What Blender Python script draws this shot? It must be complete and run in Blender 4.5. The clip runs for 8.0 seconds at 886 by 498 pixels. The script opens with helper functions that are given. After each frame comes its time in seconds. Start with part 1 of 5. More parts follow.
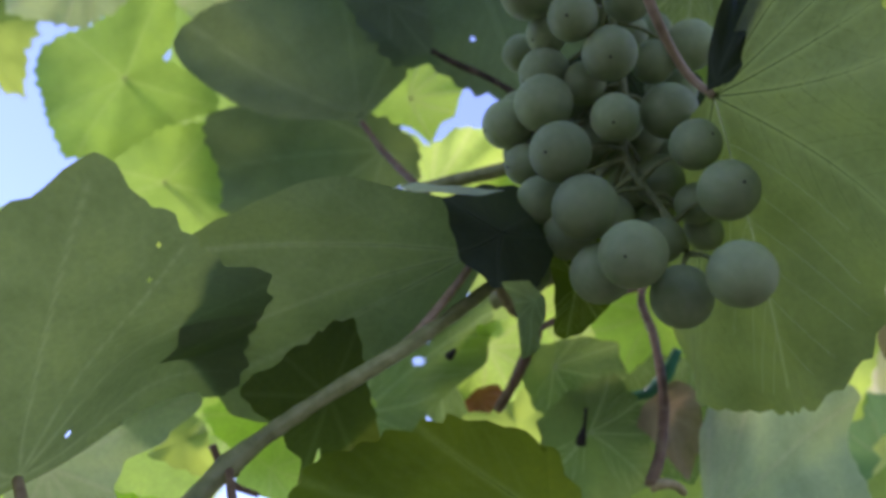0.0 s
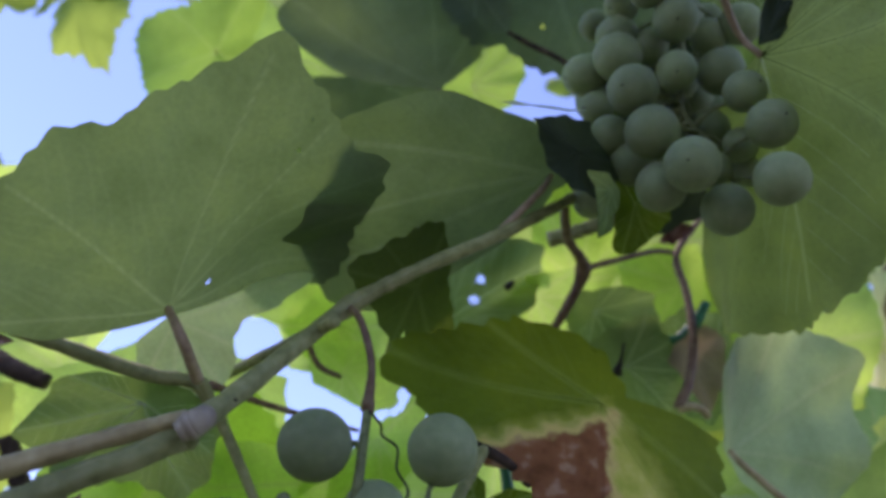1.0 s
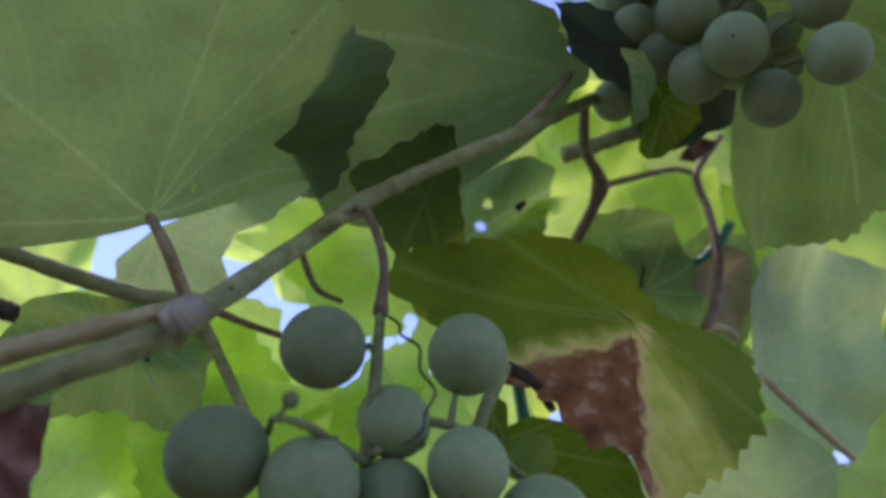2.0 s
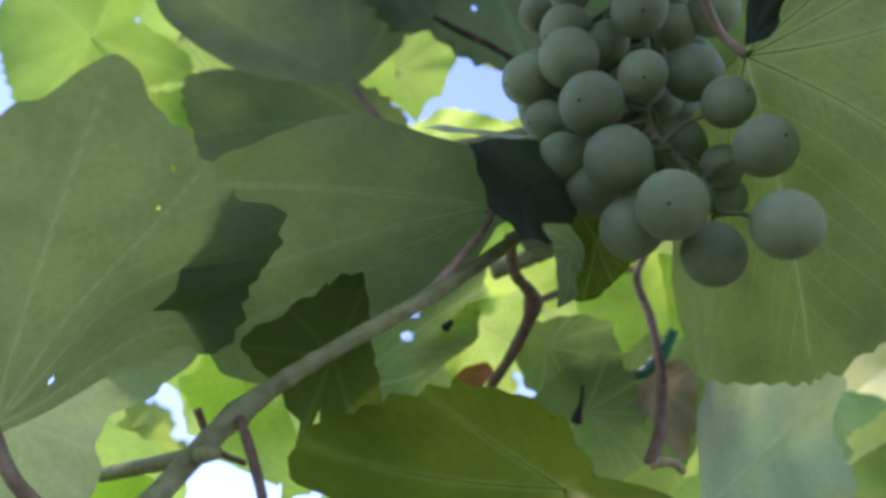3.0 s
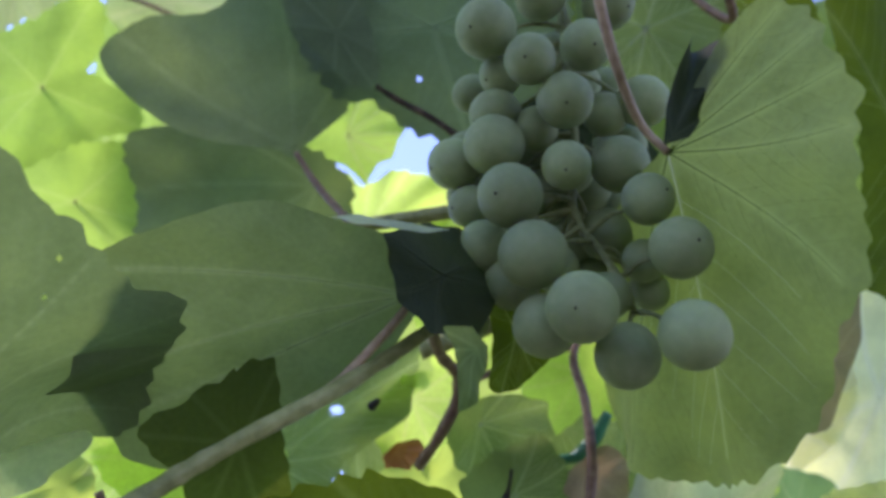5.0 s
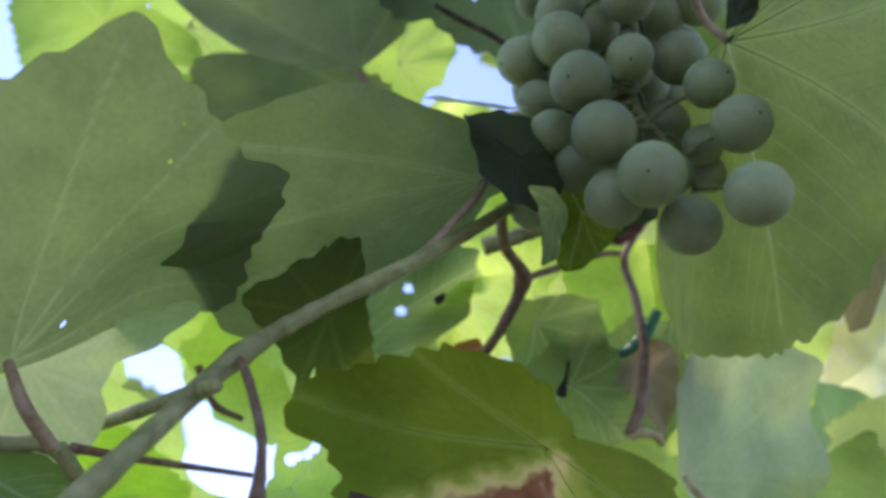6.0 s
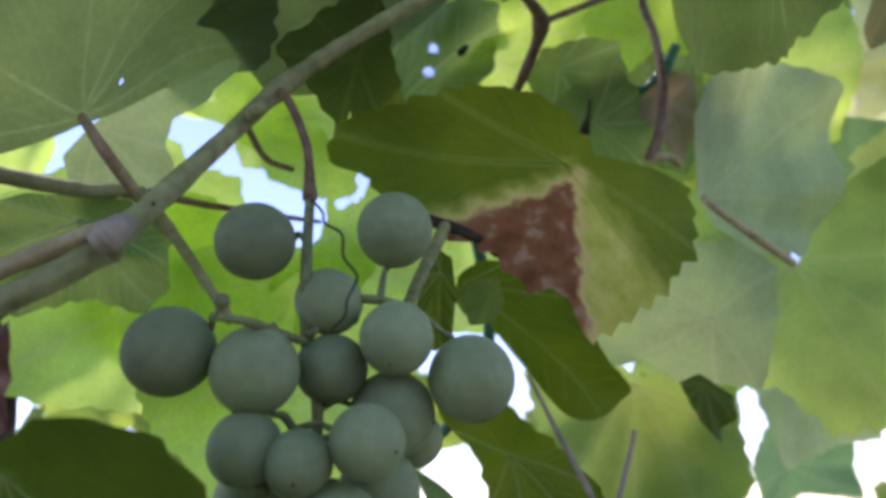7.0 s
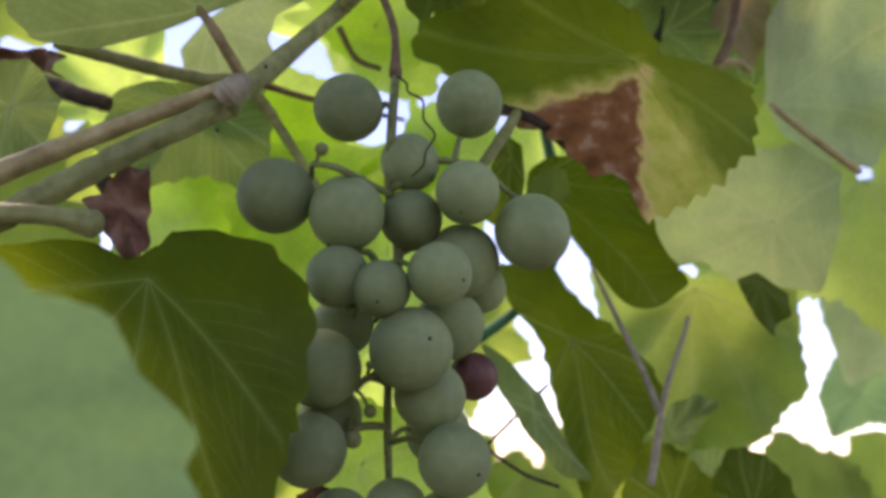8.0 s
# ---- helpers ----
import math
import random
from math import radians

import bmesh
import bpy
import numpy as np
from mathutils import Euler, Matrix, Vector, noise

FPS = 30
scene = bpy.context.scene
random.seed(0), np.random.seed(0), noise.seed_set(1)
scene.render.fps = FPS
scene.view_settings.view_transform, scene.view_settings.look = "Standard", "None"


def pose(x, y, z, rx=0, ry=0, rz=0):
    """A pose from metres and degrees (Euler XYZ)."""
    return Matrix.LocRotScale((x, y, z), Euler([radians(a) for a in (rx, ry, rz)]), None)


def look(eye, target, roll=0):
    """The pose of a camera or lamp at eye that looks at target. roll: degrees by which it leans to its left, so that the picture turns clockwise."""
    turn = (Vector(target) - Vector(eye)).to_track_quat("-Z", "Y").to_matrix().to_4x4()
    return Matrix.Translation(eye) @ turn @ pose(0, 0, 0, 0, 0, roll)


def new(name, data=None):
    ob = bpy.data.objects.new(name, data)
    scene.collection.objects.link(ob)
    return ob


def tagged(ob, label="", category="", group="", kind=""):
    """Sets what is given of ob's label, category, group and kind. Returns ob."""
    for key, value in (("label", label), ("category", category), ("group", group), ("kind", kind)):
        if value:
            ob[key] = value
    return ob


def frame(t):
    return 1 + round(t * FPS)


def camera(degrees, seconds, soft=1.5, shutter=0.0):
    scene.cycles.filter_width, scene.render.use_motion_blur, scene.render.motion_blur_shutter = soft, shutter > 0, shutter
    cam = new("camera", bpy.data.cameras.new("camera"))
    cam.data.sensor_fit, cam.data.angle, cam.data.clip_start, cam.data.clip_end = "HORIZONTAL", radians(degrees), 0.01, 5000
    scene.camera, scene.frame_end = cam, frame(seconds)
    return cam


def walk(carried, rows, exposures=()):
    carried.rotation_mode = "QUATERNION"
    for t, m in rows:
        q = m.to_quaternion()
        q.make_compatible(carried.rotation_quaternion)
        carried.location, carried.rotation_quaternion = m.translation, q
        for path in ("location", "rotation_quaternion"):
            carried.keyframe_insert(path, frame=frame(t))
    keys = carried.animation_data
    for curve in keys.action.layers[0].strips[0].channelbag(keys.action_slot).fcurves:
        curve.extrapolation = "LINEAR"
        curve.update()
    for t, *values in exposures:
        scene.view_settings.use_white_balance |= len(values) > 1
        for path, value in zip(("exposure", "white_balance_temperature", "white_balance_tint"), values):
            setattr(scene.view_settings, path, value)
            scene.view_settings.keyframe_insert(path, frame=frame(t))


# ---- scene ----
# a hand-held camera under a grape vine, looking up at two bunches
cam = camera(60.0, 8.0, soft=3.6)
cam.data.dof.use_dof, cam.data.dof.focus_distance, cam.data.dof.aperture_fstop = True, 0.185, 13.0
PATH = [
    (0, (0.00000, 0.00000, 1.65000), (-0.0258, 0.8548, 2.1684), 0.70),
    (0.5, (-0.01640, -0.01337, 1.62921), (-0.0494, 0.8567, 2.1211), 1.41),
    (1, (-0.02287, -0.00883, 1.58972), (-0.0525, 0.8065, 2.1680), 5.85),
    (1.2, (-0.02052, -0.00522, 1.57141), (-0.0608, 0.8034, 2.1584), 7.24),
    (2.3, (-0.03197, 0.02767, 1.60723), (-0.0167, 0.8748, 2.1383), 2.22),
    (2.5, (-0.02415, 0.02855, 1.62477), (0.0065, 0.8785, 2.1508), 1.15),
    (3, (-0.02084, 0.01751, 1.64100), (0.0337, 0.8601, 2.1768), 0.09),
    (3.5, (-0.00642, 0.01382, 1.66192), (0.0564, 0.8413, 2.2199), 0.36),
    (4, (-0.00371, 0.01051, 1.65782), (0.0712, 0.8267, 2.2308), 0.58),
    (4.2, (-0.00253, 0.01063, 1.65813), (0.0780, 0.8210, 2.2385), 0.61),
    (5.3, (-0.00592, 0.01467, 1.64855), (0.0645, 0.8308, 2.2221), 1.54),
    (5.5, (-0.00712, 0.01536, 1.64286), (0.0560, 0.8355, 2.2115), 1.79),
    (6, (-0.01920, 0.01413, 1.62573), (0.0359, 0.8512, 2.1700), 1.65),
    (6.2, (-0.02382, 0.01426, 1.61400), (0.0223, 0.8762, 2.1189), 1.01),
    (6.5, (-0.01972, 0.01168, 1.61074), (0.0094, 0.9104, 2.0482), 0.03),
    (7, (-0.01378, 0.00713, 1.59523), (-0.0144, 0.9504, 1.9272), -1.81),
    (7.5, (-0.01010, -0.00210, 1.58074), (-0.0673, 0.9559, 1.8618), -0.42),
    (8, (-0.01075, -0.00912, 1.56976), (-0.1156, 0.9494, 1.8349), 1.78),
]
EXPOSURES = [(0.0, 1.74, 6750, 46), (1.2, 1.58, 6700, 45), (2.5, 1.8, 6800, 44), (3.0, 2.0, 6600, 45), (3.5, 1.98, 6600, 45), (5.3, 2.22, 6600, 46), (6.3, 2.1, 6800, 45), (7.0, 1.88, 7000, 44), (7.6, 1.92, 7900, 44), (8.0, 2.0, 8700, 44)]
walk(cam, [(t, look(eye, target, roll)) for t, eye, target, roll in PATH], EXPOSURES)

# ---- daylight ----
SUN_UP, SUN_ROUND = 62.0, -65.0
world = bpy.data.worlds.new("sky")
scene.world = world
world.use_nodes = True
wn = world.node_tree
sky = wn.nodes.new("ShaderNodeTexSky")
sky.sky_type, sky.sun_disc = "NISHITA", False
sky.sun_elevation, sky.sun_rotation = radians(SUN_UP), radians(SUN_ROUND)
sky.air_density, sky.dust_density, sky.ozone_density = 1.0, 0.0, 6.0
wn.links.new(sky.outputs[0], wn.nodes["Background"].inputs[0])
wn.nodes["Background"].inputs[1].default_value = 0.105
sun = new("sun", bpy.data.lights.new("sun", "SUN"))
sun.data.energy, sun.data.angle, sun.data.color = 1.25, radians(14.0), (1.0, 0.97, 0.92)
ray = Vector((math.sin(radians(SUN_ROUND)) * math.cos(radians(SUN_UP)), math.cos(radians(SUN_ROUND)) * math.cos(radians(SUN_UP)), math.sin(radians(SUN_UP))))
sun.matrix_world = look(ray * 20, (0, 0, 0))


# ---- materials ----
def tree(name):
    mat = bpy.data.materials.new(name)
    mat.use_nodes = True
    nt = mat.node_tree
    nt.nodes.clear()

    def node(kind, **values):
        n = nt.nodes.new("ShaderNode" + kind)
        for key, value in values.items():
            n.inputs[key.replace("_", " ")].default_value = value
        return n

    return mat, nt, node, nt.links.new


def ramp(node, link, factor, stops):
    r = node("ValToRGB")
    r.color_ramp.elements.remove(r.color_ramp.elements[0])
    r.color_ramp.elements[0].position, r.color_ramp.elements[0].color = stops[0][0], (*stops[0][1], 1)
    for at, colour in stops[1:]:
        r.color_ramp.elements.new(at).color = (*colour, 1)
    link(factor, r.inputs[0])
    return r.outputs[0]


def mixed(nt, link, factor, a, b, how="MIX"):
    m = nt.nodes.new("ShaderNodeMix")
    m.data_type, m.blend_type = "RGBA", how
    for socket, value in ((m.inputs[0], factor), (m.inputs[6], a), (m.inputs[7], b)):
        if isinstance(value, (int, float)):
            socket.default_value = value
        elif isinstance(value, tuple):
            socket.default_value = (*value, 1)
        else:
            link(value, socket)
    return m.outputs[2]


def leaf_material(name, under, through_light, vein, share=0.5, scorch=None, islands=False):
    """A thin leaf: waxy downy underside, light passing through, paler veins, blotches and fine net."""
    mat, nt, node, link = tree(name)
    coord = node("TexCoord").outputs["Object"]
    blotch, grain = node("TexNoise", Scale=45.0, Detail=4.0), node("TexNoise", Scale=600.0, Detail=3.0)
    net = node("TexVoronoi", Scale=420.0)
    net.feature = "DISTANCE_TO_EDGE"
    for n in (blotch, grain, net):
        link(coord, n.inputs["Vector"])
    rnd = node("NewGeometry").outputs["Random Per Island"] if islands else node("ObjectInfo").outputs["Random"]
    attr = node("Attribute")
    attr.attribute_name = "vein"
    hue = node("HueSaturation")
    spread = node("MapRange")
    spread.inputs["To Min"].default_value, spread.inputs["To Max"].default_value = 0.485, 0.515
    link(rnd, spread.inputs[0])
    link(spread.outputs[0], hue.inputs["Hue"])
    tone = ramp(node, link, blotch.outputs[0], [(0.3, (0.78, 0.80, 0.76)), (0.5, (1, 1, 1)), (0.72, (1.2, 1.16, 1.04))])
    fine = ramp(node, link, grain.outputs[0], [(0.3, (0.93, 0.93, 0.93)), (0.7, (1.06, 1.06, 1.06))])
    mesh_line = ramp(node, link, net.outputs[0], [(0.0, (1.04, 1.035, 1.02)), (0.14, (1, 1, 1))])
    pattern = mixed(nt, link, 1.0, mixed(nt, link, 1.0, tone, fine, "MULTIPLY"), mesh_line, "MULTIPLY")
    surface = mixed(nt, link, 1.0, under, pattern, "MULTIPLY")
    surface = mixed(nt, link, attr.outputs["Fac"], surface, vein)
    thin = mixed(nt, link, 1.0, through_light, pattern, "MULTIPLY")
    thin = mixed(nt, link, attr.outputs["Fac"], thin, tuple(min(0.95, 1.9 * v + 0.12) for v in through_light))
    if scorch:
        corner, first, second, yellow_way = scorch
        sides = []
        off = node("VectorMath")
        off.operation = "SUBTRACT"
        link(coord, off.inputs[0])
        off.inputs[1].default_value = corner
        rough = node("TexNoise", Scale=130.0, Detail=5.0)
        link(coord, rough.inputs["Vector"])
        for way in (first, second, yellow_way):
            dot = node("VectorMath")
            dot.operation = "DOT_PRODUCT"
            link(off.outputs[0], dot.inputs[0])
            dot.inputs[1].default_value = way
            sides.append(dot.outputs["Value"])

        def calc(how, a, b):
            m = node("Math")
            m.operation = how
            for socket, value in zip(m.inputs, (a, b)):
                if isinstance(value, float):
                    socket.default_value = value
                else:
                    link(value, socket)
            return m.outputs[0]

        wobble = calc("MULTIPLY", calc("SUBTRACT", rough.outputs[0], 0.5), 0.012)
        dead = calc("ADD", calc("MINIMUM", sides[0], sides[1]), wobble)
        dying = calc("ADD", calc("MINIMUM", sides[0], sides[2]), wobble)
        brown_at = node("MapRange")
        brown_at.inputs["From Min"].default_value, brown_at.inputs["From Max"].default_value = -0.0008, 0.0012
        link(dead, brown_at.inputs[0])
        yellow_at = node("MapRange")
        yellow_at.inputs["From Min"].default_value, yellow_at.inputs["From Max"].default_value = -0.008, 0.002
        link(dying, yellow_at.inputs[0])
        crust = ramp(node, link, rough.outputs[0], [(0.36, (0.11, 0.03, 0.016)), (0.46, (0.28, 0.085, 0.045)), (0.55, (0.34, 0.12, 0.07)), (0.60, (0.52, 0.29, 0.20)), (0.68, (0.60, 0.38, 0.28))])
        mottle = node("TexNoise", Scale=120.0, Detail=4.0, Roughness=0.6)
        link(coord, mottle.inputs["Vector"])
        pale = ramp(node, link, mottle.outputs[0], [(0.34, (0.34, 0.38, 0.07)), (0.50, (0.46, 0.45, 0.11)), (0.66, (0.54, 0.51, 0.17))])
        pale_thin = ramp(node, link, mottle.outputs[0], [(0.34, (0.55, 0.60, 0.07)), (0.50, (0.72, 0.68, 0.12)), (0.66, (0.82, 0.76, 0.22))])
        surface = mixed(nt, link, yellow_at.outputs[0], surface, pale)
        thin = mixed(nt, link, yellow_at.outputs[0], thin, pale_thin)
        rim_at = node("MapRange")
        rim_at.inputs["From Min"].default_value, rim_at.inputs["From Max"].default_value = -0.0042, -0.0012
        link(dead, rim_at.inputs[0])
        surface = mixed(nt, link, rim_at.outputs[0], surface, (0.60, 0.47, 0.20))
        thin = mixed(nt, link, rim_at.outputs[0], thin, (0.82, 0.62, 0.22))
        surface = mixed(nt, link, brown_at.outputs[0], surface, crust)
        thin = mixed(nt, link, brown_at.outputs[0], thin, (0.36, 0.13, 0.065))
    link(surface, hue.inputs["Color"])
    bump = node("Bump", Strength=0.35, Distance=0.0006)
    link(mixed(nt, link, 0.5, grain.outputs[0], net.outputs[0]), bump.inputs["Height"])
    skin = node("BsdfPrincipled", Roughness=0.6)
    skin.inputs["Specular IOR Level"].default_value = 0.2
    link(hue.outputs[0], skin.inputs["Base Color"])
    link(bump.outputs[0], skin.inputs["Normal"])
    glow = node("BsdfTranslucent")
    link(thin, glow.inputs[0])
    both, out = node("MixShader"), node("OutputMaterial")
    both.inputs[0].default_value = share
    link(skin.outputs[0], both.inputs[1])
    link(glow.outputs[0], both.inputs[2])
    link(both.outputs[0], out.inputs[0])
    return mat


def solid_material(name, stops, scale, roughness=0.6, sheen=0.3, relief=0.3, depth=0.0006, second=None, soft_light=0.0):
    """Grain from a noise ramp, with a coarser tone over it and a fine relief."""
    mat, nt, node, link = tree(name)
    coord = node("TexCoord").outputs["Object"]
    fine, coarse = node("TexNoise", Scale=scale, Detail=5.0), node("TexNoise", Scale=scale * 0.12, Detail=3.0)
    link(coord, fine.inputs["Vector"])
    link(coord, coarse.inputs["Vector"])
    tone = ramp(node, link, coarse.outputs[0], [(0.3, (0.75, 0.75, 0.75)), (0.7, (1.2, 1.2, 1.2))])
    colour = mixed(nt, link, 1.0, ramp(node, link, fine.outputs[0], stops), tone, "MULTIPLY")
    vary = node("HueSaturation")
    spread = node("MapRange")
    spread.inputs["To Min"].default_value, spread.inputs["To Max"].default_value = 0.85, 1.15
    link(node("ObjectInfo").outputs["Random"], spread.inputs[0])
    link(spread.outputs[0], vary.inputs["Value"])
    link(colour, vary.inputs["Color"])
    bump = node("Bump", Strength=relief, Distance=depth)
    link(fine.outputs[0], bump.inputs["Height"])
    skin, out = node("BsdfPrincipled", Roughness=roughness), node("OutputMaterial")
    skin.inputs["Specular IOR Level"].default_value = sheen
    if soft_light:
        skin.inputs["Subsurface Weight"].default_value = soft_light
        skin.inputs["Subsurface Radius"].default_value = (0.6, 1.0, 0.3)
        skin.inputs["Subsurface Scale"].default_value = 0.006
    link(vary.outputs[0], skin.inputs["Base Color"])
    link(bump.outputs[0], skin.inputs["Normal"])
    link(skin.outputs[0], out.inputs[0])
    return mat


LEAF = leaf_material("vine leaf underside", (0.11, 0.15, 0.075), (0.27, 0.43, 0.10), (0.22, 0.29, 0.17), share=0.45)
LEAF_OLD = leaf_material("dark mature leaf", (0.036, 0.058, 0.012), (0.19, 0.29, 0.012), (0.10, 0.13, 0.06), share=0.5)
# darker upper side of a leaf, with deep shade put into the colour
LEAF_DEEP_SHADE = leaf_material("leaf upper side with deep shade in its colour", (0.030, 0.045, 0.027), (0.05, 0.075, 0.02), (0.06, 0.08, 0.05), share=0.3)
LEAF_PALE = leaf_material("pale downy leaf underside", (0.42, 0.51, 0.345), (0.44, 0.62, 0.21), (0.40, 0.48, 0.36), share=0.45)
LEAF_GREY = leaf_material("greyish leaf underside", (0.185, 0.24, 0.16), (0.12, 0.21, 0.052), (0.28, 0.34, 0.25), share=0.46)
# lit copy of the young leaf, its colour set lower for direct sun
LEAF_SUNLIT = leaf_material("young leaf toned for full sun", (0.14, 0.22, 0.06), (0.35, 0.60, 0.09), (0.2, 0.3, 0.1), share=0.66)
LEAF_MID = leaf_material("mid green leaf", (0.20, 0.26, 0.115), (0.50, 0.72, 0.14), (0.22, 0.28, 0.13), share=0.6)
LEAF_CREAM = leaf_material("pale cream leaf", (0.50, 0.52, 0.28), (0.84, 0.90, 0.36), (0.5, 0.5, 0.3), share=0.72)
LEAF_FRESH = leaf_material("fresh light green leaf", (0.20, 0.36, 0.18), (0.18, 0.38, 0.13), (0.22, 0.40, 0.20), share=0.45)
LEAF_THICK = leaf_material("thick dark green leaf", (0.06, 0.097, 0.03), (0.15, 0.22, 0.018), (0.07, 0.11, 0.045), share=0.45)
# young leaf colour raised to make up for the sun these leaves lack
LEAF_YOUNG = leaf_material("thin young leaf", (0.16, 0.23, 0.07), (0.62, 0.90, 0.17), (0.24, 0.33, 0.13), share=0.75)
LEAF_FAR = leaf_material("foliage further back", (0.14, 0.19, 0.07), (0.44, 0.63, 0.09), (0.28, 0.34, 0.14), share=0.55, islands=True)
LEAF_CUP = leaf_material("thin cupped leaf", (0.17, 0.215, 0.16), (0.33, 0.44, 0.055), (0.24, 0.30, 0.17), share=0.58)
# holds the shade of the foliage above as a darker leaf colour
LEAF_SHADE = leaf_material("leaf underside with shade in its colour", (0.10, 0.14, 0.095), (0.18, 0.29, 0.09), (0.13, 0.175, 0.12), share=0.4)
LEAF_TAN = leaf_material("dull tan leaf", (0.25, 0.23, 0.14), (0.30, 0.28, 0.11), (0.3, 0.27, 0.18), share=0.5)
# whitened so that the glare comes from the colour
LEAF_WHITE = leaf_material("leaf with glare in its colour", (0.66, 0.68, 0.55), (0.90, 0.92, 0.74), (0.7, 0.7, 0.6), share=0.65)
LEAF_SCORCHED = leaf_material("scorched leaf", (0.08, 0.12, 0.015), (0.26, 0.34, 0.015), (0.2, 0.26, 0.1), scorch=((-0.0028, 0.0053, 0.0), (-0.42, 0.908, 0.0), (1.0, -0.03, 0.0), (0.79, 0.61, 0.0)))
VEIN = leaf_material("leaf vein", (0.38, 0.45, 0.32), (0.66, 0.78, 0.34), (0.38, 0.45, 0.32), share=0.35)
VEIN_PALE = leaf_material("pale raised vein", (0.76, 0.80, 0.62), (0.85, 0.95, 0.62), (0.76, 0.80, 0.62), share=0.2)
VEIN_OLD = leaf_material("vein of a dark leaf", (0.27, 0.34, 0.12), (0.60, 0.76, 0.16), (0.27, 0.34, 0.12), share=0.3)
VEIN_YOUNG = leaf_material("vein of a thin leaf", (0.24, 0.33, 0.13), (0.66, 0.86, 0.22), (0.24, 0.33, 0.13), share=0.68)
PINK = solid_material("pinkish petiole", [(0.3, (0.28, 0.19, 0.125)), (0.5, (0.38, 0.265, 0.18)), (0.75, (0.46, 0.34, 0.23))], 300.0, 0.5)
NODE = solid_material("pale greyish bark", [(0.3, (0.22, 0.18, 0.14)), (0.5, (0.30, 0.25, 0.19)), (0.75, (0.38, 0.33, 0.25))], 300.0, 0.55)
PETIOLE = solid_material("reddish petiole", [(0.3, (0.13, 0.072, 0.045)), (0.5, (0.20, 0.115, 0.072)), (0.75, (0.26, 0.19, 0.11))], 300.0, 0.5)
PALE_CANE = solid_material("pale brown cane", [(0.25, (0.28, 0.22, 0.10)), (0.5, (0.45, 0.36, 0.18)), (0.75, (0.55, 0.46, 0.26))], 260.0, 0.55)
CANE = solid_material("green cane", [(0.25, (0.14, 0.15, 0.055)), (0.5, (0.24, 0.255, 0.10)), (0.75, (0.33, 0.33, 0.16))], 260.0, 0.55)
WOOD = solid_material("old vine wood", [(0.25, (0.02, 0.015, 0.012)), (0.5, (0.06, 0.04, 0.03)), (0.8, (0.14, 0.10, 0.07))], 180.0, 0.85, 0.2, 0.9, 0.002)
DRY = solid_material("dry brown leaf", [(0.3, (0.07, 0.03, 0.02)), (0.5, (0.19, 0.085, 0.058)), (0.75, (0.40, 0.25, 0.20))], 150.0, 0.8, 0.2, 0.8, 0.001)
TAN = leaf_material("pale dry leaf", (0.48, 0.38, 0.26), (0.40, 0.30, 0.16), (0.4, 0.32, 0.2), share=0.4)
ORANGE = leaf_material("orange dry leaf", (0.38, 0.15, 0.06), (0.35, 0.14, 0.04), (0.4, 0.2, 0.1), share=0.4)
GRAPE = solid_material("unripe grape with bloom", [(0.25, (0.19, 0.25, 0.12)), (0.5, (0.214, 0.272, 0.134)), (0.8, (0.25, 0.305, 0.163))], 420.0, 0.6, 0.25, 0.04, 0.0003, soft_light=0.3)
GRAPE_RED = solid_material("reddening grape", [(0.25, (0.09, 0.03, 0.03)), (0.5, (0.15, 0.055, 0.05)), (0.8, (0.20, 0.10, 0.09))], 420.0, 0.5, 0.4, 0.08, 0.0003, soft_light=0.15)
STALK = solid_material("grape stalk", [(0.3, (0.12, 0.14, 0.05)), (0.6, (0.20, 0.23, 0.10)), (0.8, (0.25, 0.22, 0.12))], 500.0, 0.6)
SCAR = solid_material("grape scar", [(0.3, (0.012, 0.010, 0.008)), (0.7, (0.03, 0.022, 0.015))], 900.0, 0.8)
WIRE = solid_material("green plastic coating", [(0.3, (0.006, 0.12, 0.06)), (0.7, (0.012, 0.18, 0.09))], 200.0, 0.35, 0.5)
TENDRIL = solid_material("dried black tendril", [(0.3, (0.01, 0.008, 0.007)), (0.7, (0.035, 0.025, 0.02))], 800.0, 0.7)
SOIL = solid_material("grass and gravel", [(0.3, (0.045, 0.055, 0.035)), (0.5, (0.075, 0.085, 0.06)), (0.75, (0.12, 0.12, 0.095))], 6.0, 0.95, 0.1, 0.6, 0.02)


# ---- builders ----
def part(name, bm, material, parent, label="", smooth=True):
    data = bpy.data.meshes.new(name)
    bm.normal_update()
    for f in bm.faces:
        f.smooth = smooth
    bm.to_mesh(data)
    bm.free()
    data.materials.append(material)
    ob = new(name, data)
    ob.parent = parent
    return tagged(ob, label) if label else ob


def thing(name, at, label, category, group=""):
    ob = new(name)
    ob.empty_display_size = 0.01
    ob.location = at
    return tagged(ob, label, category, group)


def smooth_line(points, steps=6):
    """A rounded line through the points."""
    pts = [Vector(p) for p in points]
    pts = [2 * pts[0] - pts[1]] + pts + [2 * pts[-1] - pts[-2]]
    out = []
    for a, b, c, d in zip(pts, pts[1:], pts[2:], pts[3:]):
        for k in range(steps):
            u = k / steps
            out.append(0.5 * (2 * b + (c - a) * u + (2 * a - 5 * b + 4 * c - d) * u * u + (3 * b - a - 3 * c + d) * u ** 3))
    return out + [pts[-2]]


